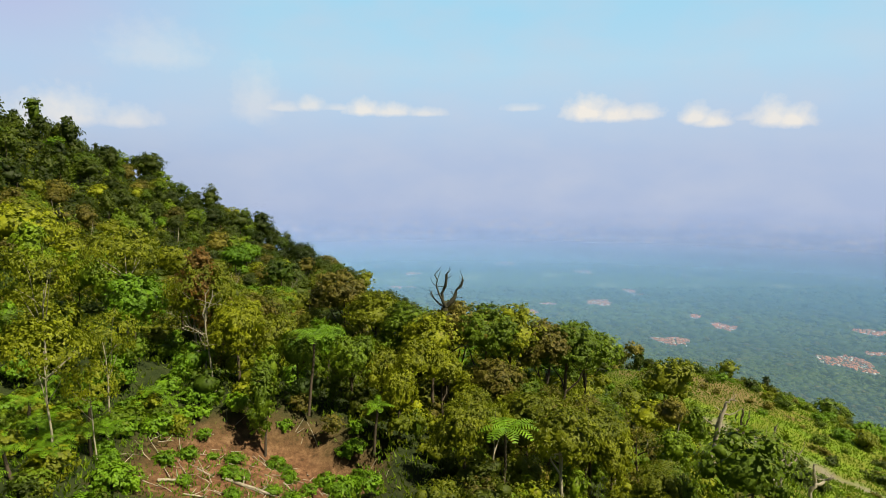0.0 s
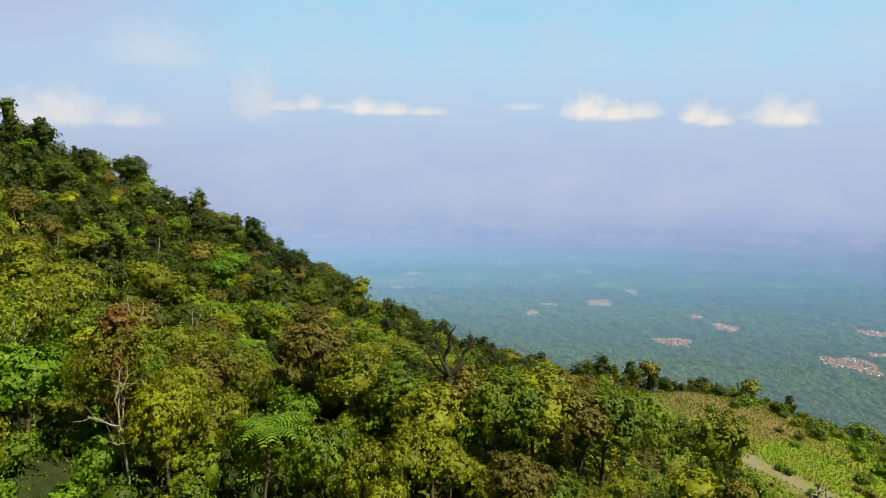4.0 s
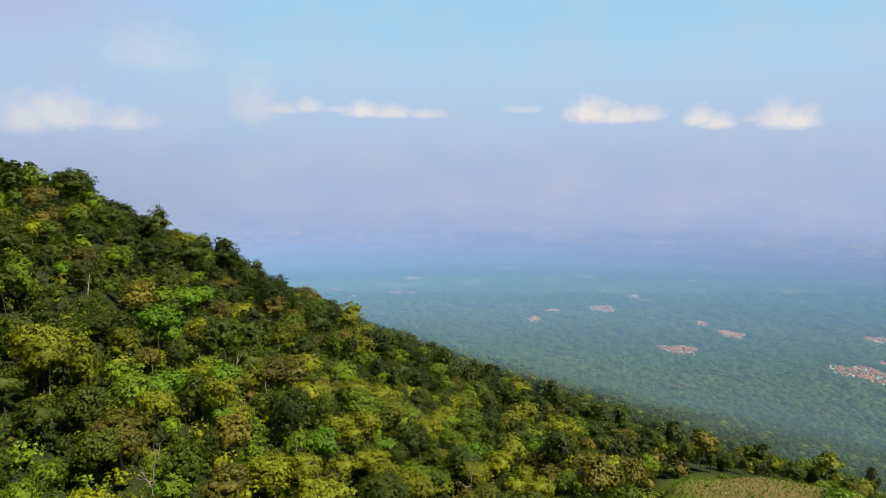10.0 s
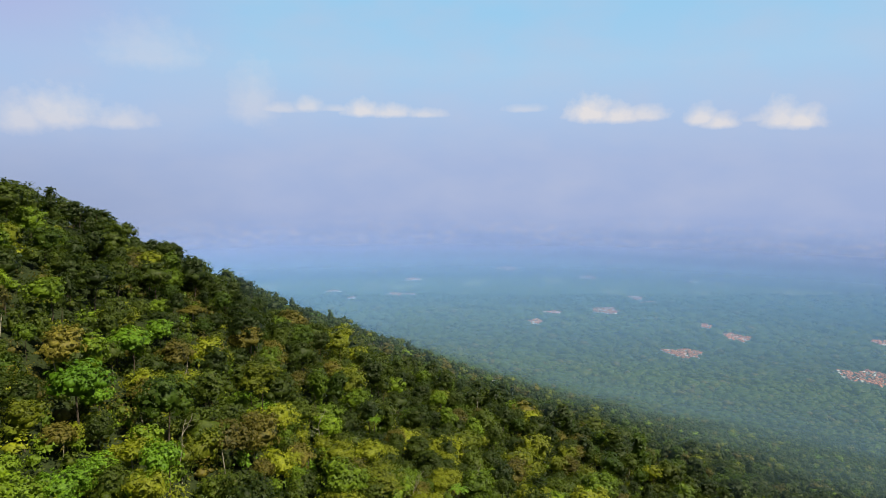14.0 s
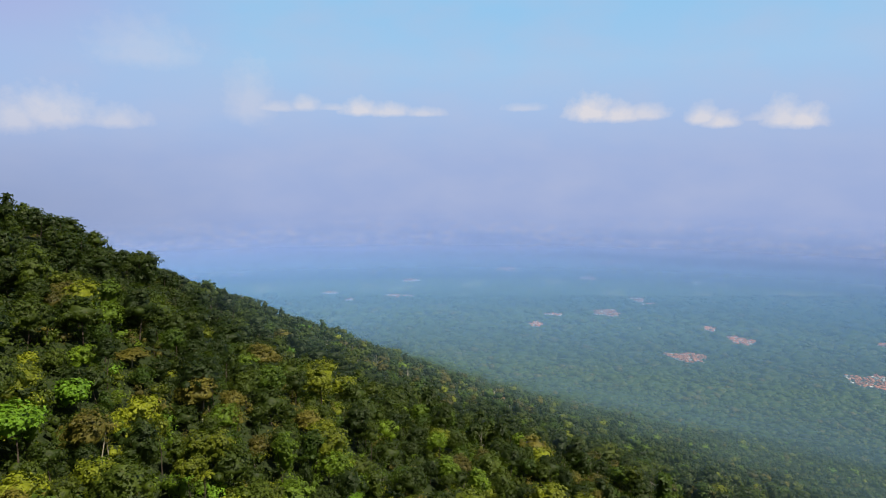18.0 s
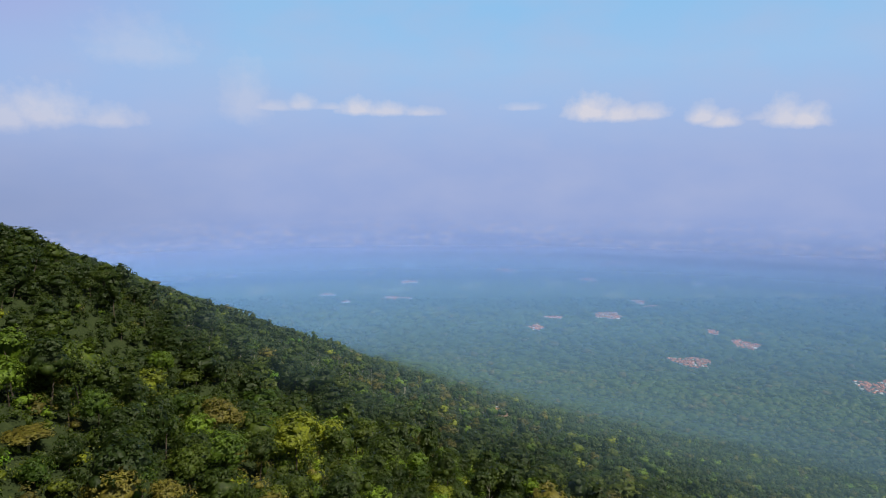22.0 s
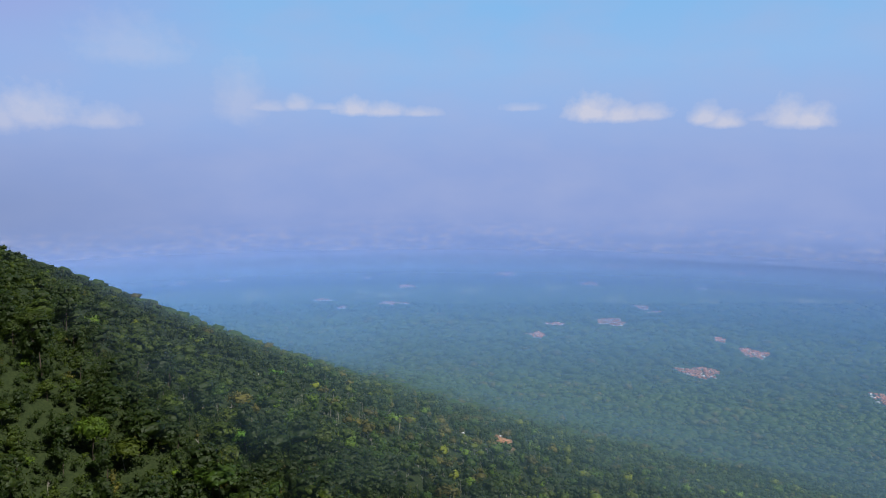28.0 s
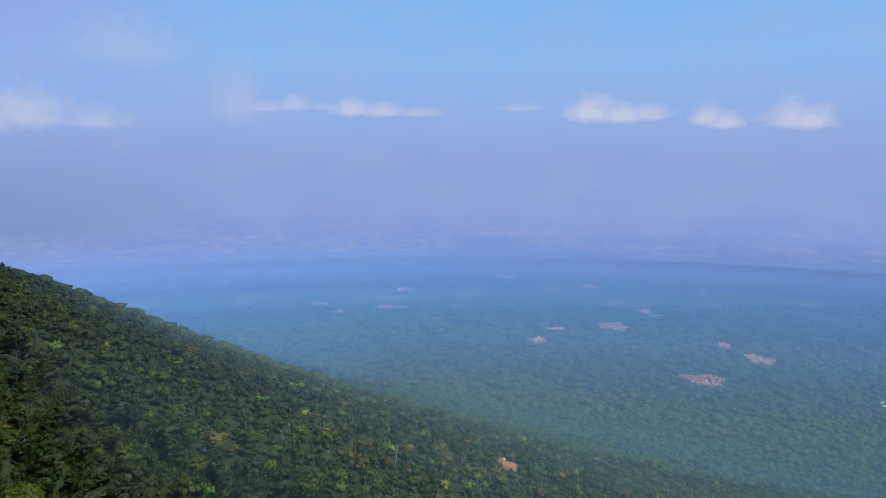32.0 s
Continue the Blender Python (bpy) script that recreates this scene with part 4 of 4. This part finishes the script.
FRONDS = [frond_mesh(2.6, 13, LEAF[5], 61), frond_mesh(2.2, 11, LEAF[2], 62), frond_mesh(1.5, 10, LEAF[5], 63, 0.4)]


def tree_fern(x, y, top_z, k, label, lean=0.4):
    g = np.random.default_rng(int(abs(x * 7 + y)))
    z = at_ground(x, y, 0.2)
    h = max(1.0, top_z - z)
    top = new("tree_fern")
    top.matrix_basis = pose(x, y, z, 0, 0, float(g.uniform(0, 360)))
    stem = bent((0, 0, -0.3), (lean, 0.1, h), g, 6, 0.05)
    v, q = tube(stem, np.linspace(0.14, 0.10, 6), 7)
    part("trunk", mesh_np("trunk", v, q, mats=[BARK_DARK], smooth=True), top)
    part("fronds", FRONDS[k], top).matrix_basis = pose(*stem[-1])
    return tagged(top, label, "tree fern", "tree ferns")


def shrub_meshes(R, leaves, size, leaf, seed):
    g = np.random.default_rng(seed)
    v, q, tf, c, r = crown_arrays("round", R, leaves, size, g, 0.70, 4, False, per_tuft=14)
    leafy = mesh_np("leaves", v, q, tf, [leaf], smooth_tris=True)
    pieces = [tube(bent((0, 0, -0.15), c[i], g, 4, 0.15), np.linspace(0.05, 0.02, 4) * R, 4) for i in range(5)]
    sv, sq = joined(pieces)
    return leafy, mesh_np("stems", sv, sq, mats=[BARK_DARK], smooth=True)


SHRUBS = [shrub_meshes(1.0, 620, 0.15, LEAF[5], 71), shrub_meshes(1.2, 700, 0.16, LEAF[1], 72), shrub_meshes(1.1, 620, 0.15, LEAF[3], 73), shrub_meshes(1.1, 620, 0.15, LEAF[0], 74),
          shrub_meshes(1.0, 560, 0.14, LEAF[4], 75)]
SHRUB_LABEL = ["bright green leafy shrub", "mid-green bushy shrub", "dark green rounded bush", "olive-green bush", "dry brownish bush"]


def shrub(x, y, s, k, where, g):
    top = new("shrub")
    top.matrix_basis = pose(x, y, at_ground(x, y, 0.08), 0, 0, float(g.uniform(0, 360))) @ Matrix.Scale(s, 4)
    part("stems", SHRUBS[k][1], top)
    part("leaves", SHRUBS[k][0], top)
    return tagged(top, SHRUB_LABEL[k] + " " + where, "shrub", "shrubs " + where)


g3 = np.random.default_rng(33)
# the tall dead tree on the skyline and those on the grassy spur


MOSS = plain_material("mossy_bark", (0.012, 0.013, 0.007), (0.055, 0.050, 0.026), 3.0, 0.95, 0.8)


def skyline_snag(x, y, fork_z):
    """A dark mossy stem that forks into a few crooked, broken limbs with thin twigs."""
    g = np.random.default_rng(5)
    base = at_ground(x, y, 0.2)
    top = new("dead_tree")
    top.matrix_basis = pose(x, y, base)
    f = fork_z - base
    v, q = tube(bent((0, 0, -0.4), (0, 0, f + 0.1), g, 6, 0.05), np.linspace(0.46, 0.36, 6), 8)
    part("trunk", mesh_np("trunk", v, q, mats=[MOSS], smooth=True), top)
    limbs = (((0, 0, 0), (-0.5, 0.1, 0.8), (-0.55, 0.2, 1.7), (-0.1, 0.1, 2.5), (0.05, 0, 3.3), (0.0, 0, 3.9)),
             ((-0.5, 0.1, 0.8), (-0.9, 0, 1.6), (-1.1, 0, 2.4), (-1.0, -0.1, 3.1), (-1.25, 0, 3.8)),
             ((0, 0, 0), (0.6, 0, 0.6), (1.0, 0.1, 1.3), (1.1, 0.2, 2.0), (1.7, 0.1, 2.5), (1.95, 0, 3.2)),
             ((0, 0, -0.3), (-0.9, 0.2, 0.3), (-1.5, 0.3, 1.0), (-1.8, 0.3, 1.7)))
    for i, pts in enumerate(limbs):
        pts = np.array(pts, float) * 0.88 + np.array([0, 0, f]) + g.normal(0, 0.05, (len(pts), 3))
        r = 0.19 if i in (0, 2) else 0.12
        pieces = [tube(pts, np.linspace(r, r * 0.55, len(pts)) * g.uniform(0.7, 1.45, len(pts)), 7)]
        for k in range(2, len(pts)):
            for _ in range(2):
                tip = pts[k] + g.normal(0, 0.45, 3) + np.array([0, 0, 0.3])
                pieces.append(tube(bent(pts[k], tip, g, 4, 0.25), np.linspace(0.05, 0.015, 4), 4))
        v, q = joined(pieces)
        part("limb", mesh_np("limb", v, q, mats=[MOSS], smooth=True), top)
    return tagged(top, "dark mossy dead tree with crooked forked bare limbs", "dead tree", "dead trees")


skyline_snag(0.2, 64.0, 518.4)
# full-crowned trees standing on the same brow
BROW = [tree_prototype("round", LEAF[l], BARK_DARK, R, 9.5, 3600, 0.22, 930 + l) for l, R in ((1, 3.6), (0, 3.9), (4, 3.3))]
for i, (x, y, top_z, k, w) in enumerate(((-3.6, 66, 518.6, 1, 0.75), (-1.0, 62.6, 518.3, 0, 0.6), (1.9, 65.5, 519.0, 1, 0.6), (4.6, 64.5, 518.6, 10, 0.75), (7.4, 66.5, 518.3, 0, 0.7), (10.0, 67, 516.6, 7, 0.55),
                                         (13.2, 68.5, 516.2, 3, 0.5), (-7.5, 68, 519.5, 0, 0.75), (-12, 71, 521.5, 1, 0.8), (17.5, 76, 513.6, 3, 0.5), (-0.5, 59.0, 515.5, 4, 0.6), (5.0, 58.5, 514.8, 9, 0.6))):
    z = at_ground(x, y, 0.3)
    h = (top_z - z) / BROW[i % 3][2]
    put_tree(BROW[i % 3], x, y, z, (h, h, h), float(g3.uniform(0, 360)), KINDS[k][5], "forest trees on the near slope")


def snag(x, y, limbs, wood, label, seed):
    """A weathered dead tree: a stem and crooked limbs, each given by its bends and its two radii, with broken twigs."""
    g = np.random.default_rng(seed)
    top = new("dead_tree")
    top.matrix_basis = pose(x, y, at_ground(x, y, 0.2))
    for i, (pts, r0, r1) in enumerate(limbs):
        pts = np.array(pts, float)
        k = np.linspace(0, 1, 3 * len(pts) - 2)
        fine = np.stack([np.interp(k, np.linspace(0, 1, len(pts)), pts[:, j]) for j in range(3)], -1)
        fine[1:] += g.normal(0, 0.07, (len(fine) - 1, 3))
        pieces = [tube(fine, np.linspace(r0, r1, len(fine)) * g.uniform(0.8, 1.25, len(fine)), 7)]
        for j in range(len(fine) // 2, len(fine)):
            tip = fine[j] + g.normal(0, 0.45, 3) + np.array([0, 0, 0.25])
            pieces.append(tube(bent(fine[j], tip, g, 4, 0.25), np.linspace(max(0.03, r1 * 0.5), 0.012, 4), 4))
        v, q = joined(pieces)
        name = "limb" if i else "trunk"
        part(name, mesh_np(name, v, q, mats=[wood], smooth=True), top)
    return tagged(top, label, "dead tree", "dead trees")


snag(28.8, 66.3, [([(0, 0, -0.3), (0.3, 0, 3), (0.8, 0.1, 6), (1.3, 0, 8.6), (1.7, 0, 10.2)], 0.34, 0.2), ([(1.4, 0, 9.0), (2.4, 0.1, 8.9), (3.6, 0.2, 9.6)], 0.09, 0.04),
                  ([(1.1, 0, 7.6), (0.2, 0.2, 7.9), (-0.6, 0.3, 8.5)], 0.08, 0.03), ([(1.6, 0, 10.0), (2.1, 0, 10.6), (2.9, 0, 10.5)], 0.10, 0.05), ([(0.3, 0, 3.2), (1.3, -0.1, 3.5), (1.9, -0.2, 4.4)], 0.10, 0.04)],
     DEAD_WOOD, "tall pale weathered dead tree standing on the grass", 11)
snag(37.0, 76.8, [([(0, 0, -0.3), (0.1, 0, 2.6), (0.6, 0, 4.6), (0.4, 0, 6.2), (0.6, 0, 7.8)], 0.20, 0.09), ([(0.5, 0, 4.4), (-0.4, 0, 5.6), (-0.2, 0, 7.2)], 0.10, 0.05),
                  ([(0.5, 0, 5.0), (1.3, 0, 6.4), (1.4, 0, 7.2)], 0.09, 0.04)], BARK_DARK, "dark dead tree with thin bare branches", 12)
snag(32.9, 58.5, [([(0, 0, -0.3), (-0.7, 0, 1.2), (-1.5, 0.1, 2.6), (-1.1, 0.1, 4.0), (-1.4, 0, 5.2), (-1.2, 0, 7.0)], 0.20, 0.09), ([(-1.2, 0.1, 3.8), (-1.6, 0, 4.9), (-2.0, 0, 6.3)], 0.12, 0.06),
                  ([(-0.1, 0, 0.2), (-0.4, -0.2, 1.6), (-0.1, -0.3, 2.8), (0.0, -0.2, 3.6)], 0.15, 0.08), ([(-0.1, -0.2, 2.8), (0.5, -0.2, 3.4), (0.9, 0, 3.5), (1.6, 0, 4.6)], 0.10, 0.05),
                  ([(-1.0, 0, 3.4), (-0.2, 0, 3.5), (0.3, 0.1, 4.2)], 0.09, 0.05)], DEAD_WOOD, "twisted grey dead tree on the grass slope", 14)
snag(38.3, 63.0, [([(0, 0, -0.3), (0.2, 0, 1.2), (0.5, 0, 2.0), (0.2, 0, 2.9), (0.2, 0, 3.9)], 0.24, 0.12), ([(0.4, 0, 1.7), (1.2, 0, 1.9), (1.8, 0, 2.1), (2.4, 0, 2.7)], 0.18, 0.09)],
     DEAD_WOOD, "broken grey dead stump with short limbs", 18)
for i, (x, y, h) in enumerate(((-21, 56, 9.0), (-26, 66, 12.0), (-33, 96, 13), (9, 98, 12), (-12, 128, 13), (18, 120, 12.5), (-45, 150, 13.5), (-28, 176, 13.0), (5, 190, 12.5), (-52, 210, 13),
                               (-8, 232, 13.5), (-36, 262, 13), (8, 270, 12.5), (-70, 300, 13.5), (-20, 310, 13))):
    dead_tree(x, y, h, 5, "pale leafless tree standing in the forest", BARK_PALE, 0.11, (g3.uniform(-0.5, 0.5), g3.uniform(-0.5, 0.5)), 40 + i, "bare pale trees in the forest")

# umbrella trees and tall stems at the edge of the clearing
EDGE = [(-26.0, 40.4, 4, 1.05), (-24.2, 42.2, 4, 0.75), (-34, 52, 2, 1.2), (-30, 58, 4, 1.25), (-22.5, 57.5, 4, 1.1), (-15.5, 51.6, 5, 0.95), (-27, 49.5, 2, 0.95), (-8.5, 57.5, 1, 1.0),
        (49.5, 126.4, 3, 0.85), (45.8, 112.0, 3, 0.8), (36.9, 104.3, 3, 0.95), (29.1, 144.4, 3, 0.85), (36.4, 143.2, 3, 1.0), (52.0, 130.0, 3, 0.95)]
AIRY = [tree_prototype("umbrella", LEAF[l], BARK_PALE, 4.3, 6.6, 2600, 0.19, 905 + l, True, 0.5) for l in (0, 2)]
for x, y, k, s in EDGE:
    put_tree({4: AIRY[0], 2: AIRY[1]}.get(k, NEAR[k]), x, y, at_ground(x, y, 0.3), (0.66 * s, 0.66 * s, 0.9 * s), float(g3.uniform(0, 360)), KINDS[k][5], "trees at the clearing and on the spur")
RUST = tree_prototype("tall", LEAF[6], BARK_DARK, 2.8, 4.0, 3000, 0.20, 901)
put_tree(RUST, -23.1, 58.6, at_ground(-23.1, 58.6, 0.3), (0.9, 0.9, 1.2), 40, "tall tree with rust-red young leaves", "forest trees on the near slope")
SPARSE = tree_prototype("round", LEAF[4], BARK_DARK, 4.2, 5.0, 2600, 0.15, 902, True)
for x, y, s in ((9.5, 55.5, 1.1), (14.5, 62.0, 1.0), (20.5, 63.0, 0.9), (-27.5, 65.0, 1.0), (4.0, 108.0, 1.0), (-40, 118, 1.1)):
    put_tree(SPARSE, x, y, at_ground(x, y, 0.3), (0.72 * s, 0.72 * s, 0.92 * s), float(g3.uniform(0, 360)), "thinly leaved brownish tree showing its dark branches", "thin-crowned trees")

# small wind-shaped trees along the crest of the spur
for x in np.arange(66, 176, 4.2):
    x = float(x + g3.uniform(-1.6, 1.6))
    y = 214.0 + 0.07 * (x - 70) + float(g3.normal(0, 2.5))
    s = float(g3.uniform(0.42, 0.72))
    k = int(g3.choice([3, 8, 1, 5, 0], p=[0.42, 0.14, 0.22, 0.12, 0.10]))
    put_tree(NEAR[k], x, y, at_ground(x, y, 0.3), (s, s, s * 0.85), float(g3.uniform(0, 360)), "small wind-shaped green tree on the crest of the spur", "trees along the crest")

# tree ferns
tree_fern(-12.4, 55.6, 517.8, 0, "tall tree fern with a slender leaning trunk")
for x, y, up, k in ((4.4, 46.5, 7.0, 0), (18.0, 50.5, 6.5, 1), (-6.0, 51.5, 4.0, 2), (-31, 45, 2.2, 2), (-27, 37.5, 2.0, 2), (12, 74, 8.5, 0), (-24, 88, 9.0, 0), (10, 112, 9, 1), (-32, 140, 9.5, 0), (-6, 150, 9, 1),
                    (-44, 180, 10, 0), (-14, 196, 9.5, 0), (-34, 226, 10, 1), (2, 240, 9.5, 0), (-52, 262, 10, 1), (-24, 290, 9.5, 0)):
    tree_fern(x, y, at_ground(x, y) + up, k, "tree fern with arching green fronds among the trees")

# regrowth beside the clearing: shrubs one by one, fern scrub between them
for x, y, s in ((-19.9, 46.8, 0.85), (-18.6, 43.1, 0.6), (-18.5, 48.1, 0.5), (-16.5, 45.9, 0.85), (-15.7, 46.0, 0.8), (-14.1, 50.7, 0.9), (-13.3, 50.3, 0.7), (-10.0, 50.4, 0.95), (-9.2, 49.7, 0.95), (-7.1, 50.9, 1.1), (-5.3, 42.5, 1.1), (-19.9, 50.1, 0.7), (-13.1, 45.8, 0.7), (-8.7, 52.8, 0.9), (-14.5, 54.5, 0.9), (-7.7, 52.5, 1.0)):
    k = 0
    shrub(x, y, s, k, "on the bare clearing", g3)
sx, sy = scatter(-50, -6, 30, 62, 2.15, g3)
ring = clearing_rim(sx, sy) & (sy > 47)
ok = ((bush_cover(sx, sy) > 0.1) | ring) & (soil_cover(sx, sy) < 0.25) & ~((sx > -21) & (sy < 41))
sx, sy = sx[ok], sy[ok]
for i, (x, y) in enumerate(zip(sx, sy)):
    shrub(x, y, float(g3.uniform(0.8, 1.5)), int(g3.choice(5, p=[0.52, 0.2, 0.04, 0.18, 0.06])), "in the regrowth beside the clearing", g3)
for i in range(34):
    x, y = float(g3.uniform(-44, -10)), float(g3.uniform(33, 54))
    if bush_cover(np.array([x]), np.array([y]))[0] > 0.3 and not clearing_rim(np.array([x]), np.array([y]))[0]:
        tree_fern(x, y, at_ground(x, y) + float(g3.uniform(1.0, 2.2)), 2, "low bright green fern in the regrowth", 0.1)


def fallen_log(x, y, length, turn, tilt, r, seed):
    g = np.random.default_rng(seed)
    pts = bent((-length / 2, 0, 0), (length / 2, 0, 0), g, 6, 0.05)
    pieces = [tube(pts, np.linspace(r, r * 0.6, 6), 7)]
    for k in (2, 4):
        pieces.append(tube(bent(pts[k], pts[k] + g.normal(0, 0.4, 3) + np.array([0.2, 0, 0.35]), g, 3, 0.1), np.linspace(r * 0.45, r * 0.2, 3), 5))
    v, q = joined(pieces)
    ob = new("fallen_log", mesh_np("fallen_log", v, q, mats=[DEAD_WOOD], smooth=True))
    ob.matrix_basis = pose(x, y, at_ground(x, y) + r * 0.5, 0, tilt, turn)
    return tagged(ob, "weathered felled log lying on bare brown soil", "log", "felled logs")


for i, (x, y, L, turn, tilt, r) in enumerate(((-19.6, 42.9, 1.6, 24, 11, 0.13), (-14.9, 45.2, 3.4, -4, 19, 0.15), (-12.2, 47.6, 2.0, -47, 12, 0.11), (-12.3, 52.1, 2.9, -56, 6, 0.09), (-12.1, 52.5, 2.8, -55, 10, 0.08), (-18.0, 45.4, 1.6, -17, 16, 0.1), (-17.4, 41.8, 1.6, 15, 15, 0.08), (-10.9, 53.7, 1.6, -20, 5, 0.1))):
    fallen_log(x, y, L, turn, tilt, r, 80 + i)

# cut branches and brush left on the bare soil
vs, qs, o = [], [], 0
bx2, by2 = scatter(-26, -3, 36, 57, 0.95, g3)
for x, y in zip(bx2, by2):
    if soil_cover(np.array([x]), np.array([y]))[0] < 0.35 or g3.uniform() < 0.35:
        continue
    a, L = g3.uniform(0, 3.14), g3.uniform(0.5, 1.9)
    ends = [(x + sg * math.cos(a) * L / 2, y + sg * math.sin(a) * L / 2) for sg in (-1, 1)]
    ends = [(ex, ey, at_ground(ex, ey) + g3.uniform(0.06, 0.22)) for ex, ey in ends]
    v, q = tube(bent(ends[0], ends[1], g3, 4, 0.10), np.linspace(0.045, 0.018, 4), 4)
    vs.append(v)
    qs.append(q + o)
    o += len(v)
tagged(new("cut_branches", mesh_np("cut_branches", np.concatenate(vs), np.concatenate(qs), mats=[DEAD_WOOD])), "dry cut branches strewn over bare brown soil", "branches", kind="stuff")
for x, y, s in ((-16.9, 48.6, 0.8), (-11.6, 45.4, 0.9), (-10.9, 48.0, 0.8), (-8.3, 46.3, 1.2), (-7.0, 48.4, 1.3), (-12.6, 49.3, 0.8), (-6.4, 45.0, 1.2), (-20.8, 44.9, 0.9), (-9.6, 43.6, 0.9), (-15.2, 43.2, 0.7)):
    shrub(x, y, s, 0, "on the bare clearing", g3)

# bushes on the grassy spur
hx, hy = scatter(34, 190, 60, 214, 6.6, g3)
dens = 0.24 + 0.45 * step(0.0, 0.6, wobble(hx, hy, 15.0, 4.0)) + 0.55 * step(72, 110, hx)
ok = (grass_cover(hx, hy) > 0.35) & (g3.uniform(0, 1, len(hx)) < dens) & (hx < 0.75 * hy + 30)
hx, hy = hx[ok], hy[ok]
for x, y in zip(hx, hy):
    shrub(x, y, float(np.exp(g3.normal(0.05 + 0.55 * float(step(72, 110, x)), 0.4))), int(g3.choice(5, p=[0.2, 0.28, 0.2, 0.2, 0.12])), "on the open grassy spur", g3)


def tufts(name, x, y, size, mat, label, category):
    """Grass blades in bunches, joined."""
    n = len(x)
    z = ground(x, y)
    c = np.repeat(np.stack([x, y, z], -1), 5, 0) + g3.normal(0, 0.18, (n * 5, 3)) * np.array([1, 1, 0])
    lean = unit(np.stack([g3.normal(0, 0.5, n * 5), g3.normal(0, 0.5, n * 5), np.ones(n * 5)], -1))
    s = size * g3.uniform(0.6, 1.4, (n * 5, 1))
    a = unit(np.cross(lean, g3.normal(0, 1, (n * 5, 3))))
    v = np.stack([c - a * 0.16 * s, c + a * 0.16 * s, c + lean * s], 1).reshape(-1, 3)
    me = mesh_np(name, v, None, np.arange(n * 15).reshape(-1, 3), [mat])
    tagged(new(name, me), label, category, kind="stuff")


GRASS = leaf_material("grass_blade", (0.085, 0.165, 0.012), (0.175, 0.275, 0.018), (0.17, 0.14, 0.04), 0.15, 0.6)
tx, ty = scatter(25, 185, 42, 212, 0.9, g3)
ok = (grass_cover(tx, ty) > 0.4) & (tx < 0.74 * ty + 25) & (track_cover(tx, ty) < 0.3)
tufts("grass_tufts", tx[ok], ty[ok], 0.55, GRASS, "tall bright green hill grass on the open spur", "grass")
wx, wy = scatter(-46, 6, 30, 62, 0.62, g3)
ok = (bush_cover(wx, wy) > 0.25) | ((soil_cover(wx, wy) > 0.05) & (soil_cover(wx, wy) < 0.85))
tufts("weeds", wx[ok], wy[ok], 0.34, LEAF[5], "low weeds and seedlings round the clearing", "weeds")

fx2, fy2 = scatter(-75, 60, 28, 112, 1.0, g3)
ok = (grass_cover(fx2, fy2) < 0.4) & (soil_cover(fx2, fy2) < 0.1) & in_sight(fx2, fy2)
tufts("undergrowth", fx2[ok], fy2[ok], 0.5, LEAF[1], "green undergrowth on the forest floor", "undergrowth")

# pale bare trees and a hut far down the slope
vs, qs, o = [], [], 0
for x, y in zip(np.concatenate([g3.uniform(-170, 330, 480), g3.normal(-25, 70, 240)]), np.concatenate([g3.uniform(430, 1040, 480), g3.normal(800, 95, 240)])):
    h = g3.uniform(7, 12.5)
    z = at_ground(x, y, 0.3)
    stem = bent((x, y, z), (x + g3.normal(0, 0.5), y, z + h), g3, 4, 0.04)
    for v, q in [tube(stem, np.linspace(0.16, 0.05, 4), 4)] + [tube(bent(stem[k], stem[k] + np.array([g3.normal(0, 1.4), g3.normal(0, 1.4), g3.uniform(1.2, 3)]), g3, 3, 0.1), (0.1, 0.07, 0.04), 3) for k in (1, 2, 2, 2)]:
        vs.append(v)
        qs.append(q + o)
        o += len(v)
tagged(new("bare_trees", mesh_np("bare_trees", np.concatenate(vs), np.concatenate(qs), mats=[BARK_PALE])), "pale leafless trunks scattered over the lower slope", "bare trees", kind="stuff")
for x, y, turn in ((22.4, 942, 20), (67.0, 968, 60)):
    z = at_ground(x, y) + 5.0
    hut = new("hut")
    hut.matrix_basis = pose(x, y, z - 5.0, 0, 0, turn) @ Matrix.Scale(0.36, 4)
    for name, data in zip(("wall", "roof"), HOUSES[3]):
        part(name, data, hut)
    tagged(hut, "small pale hut with a sheet-metal roof", "hut", "huts on the lower slope")
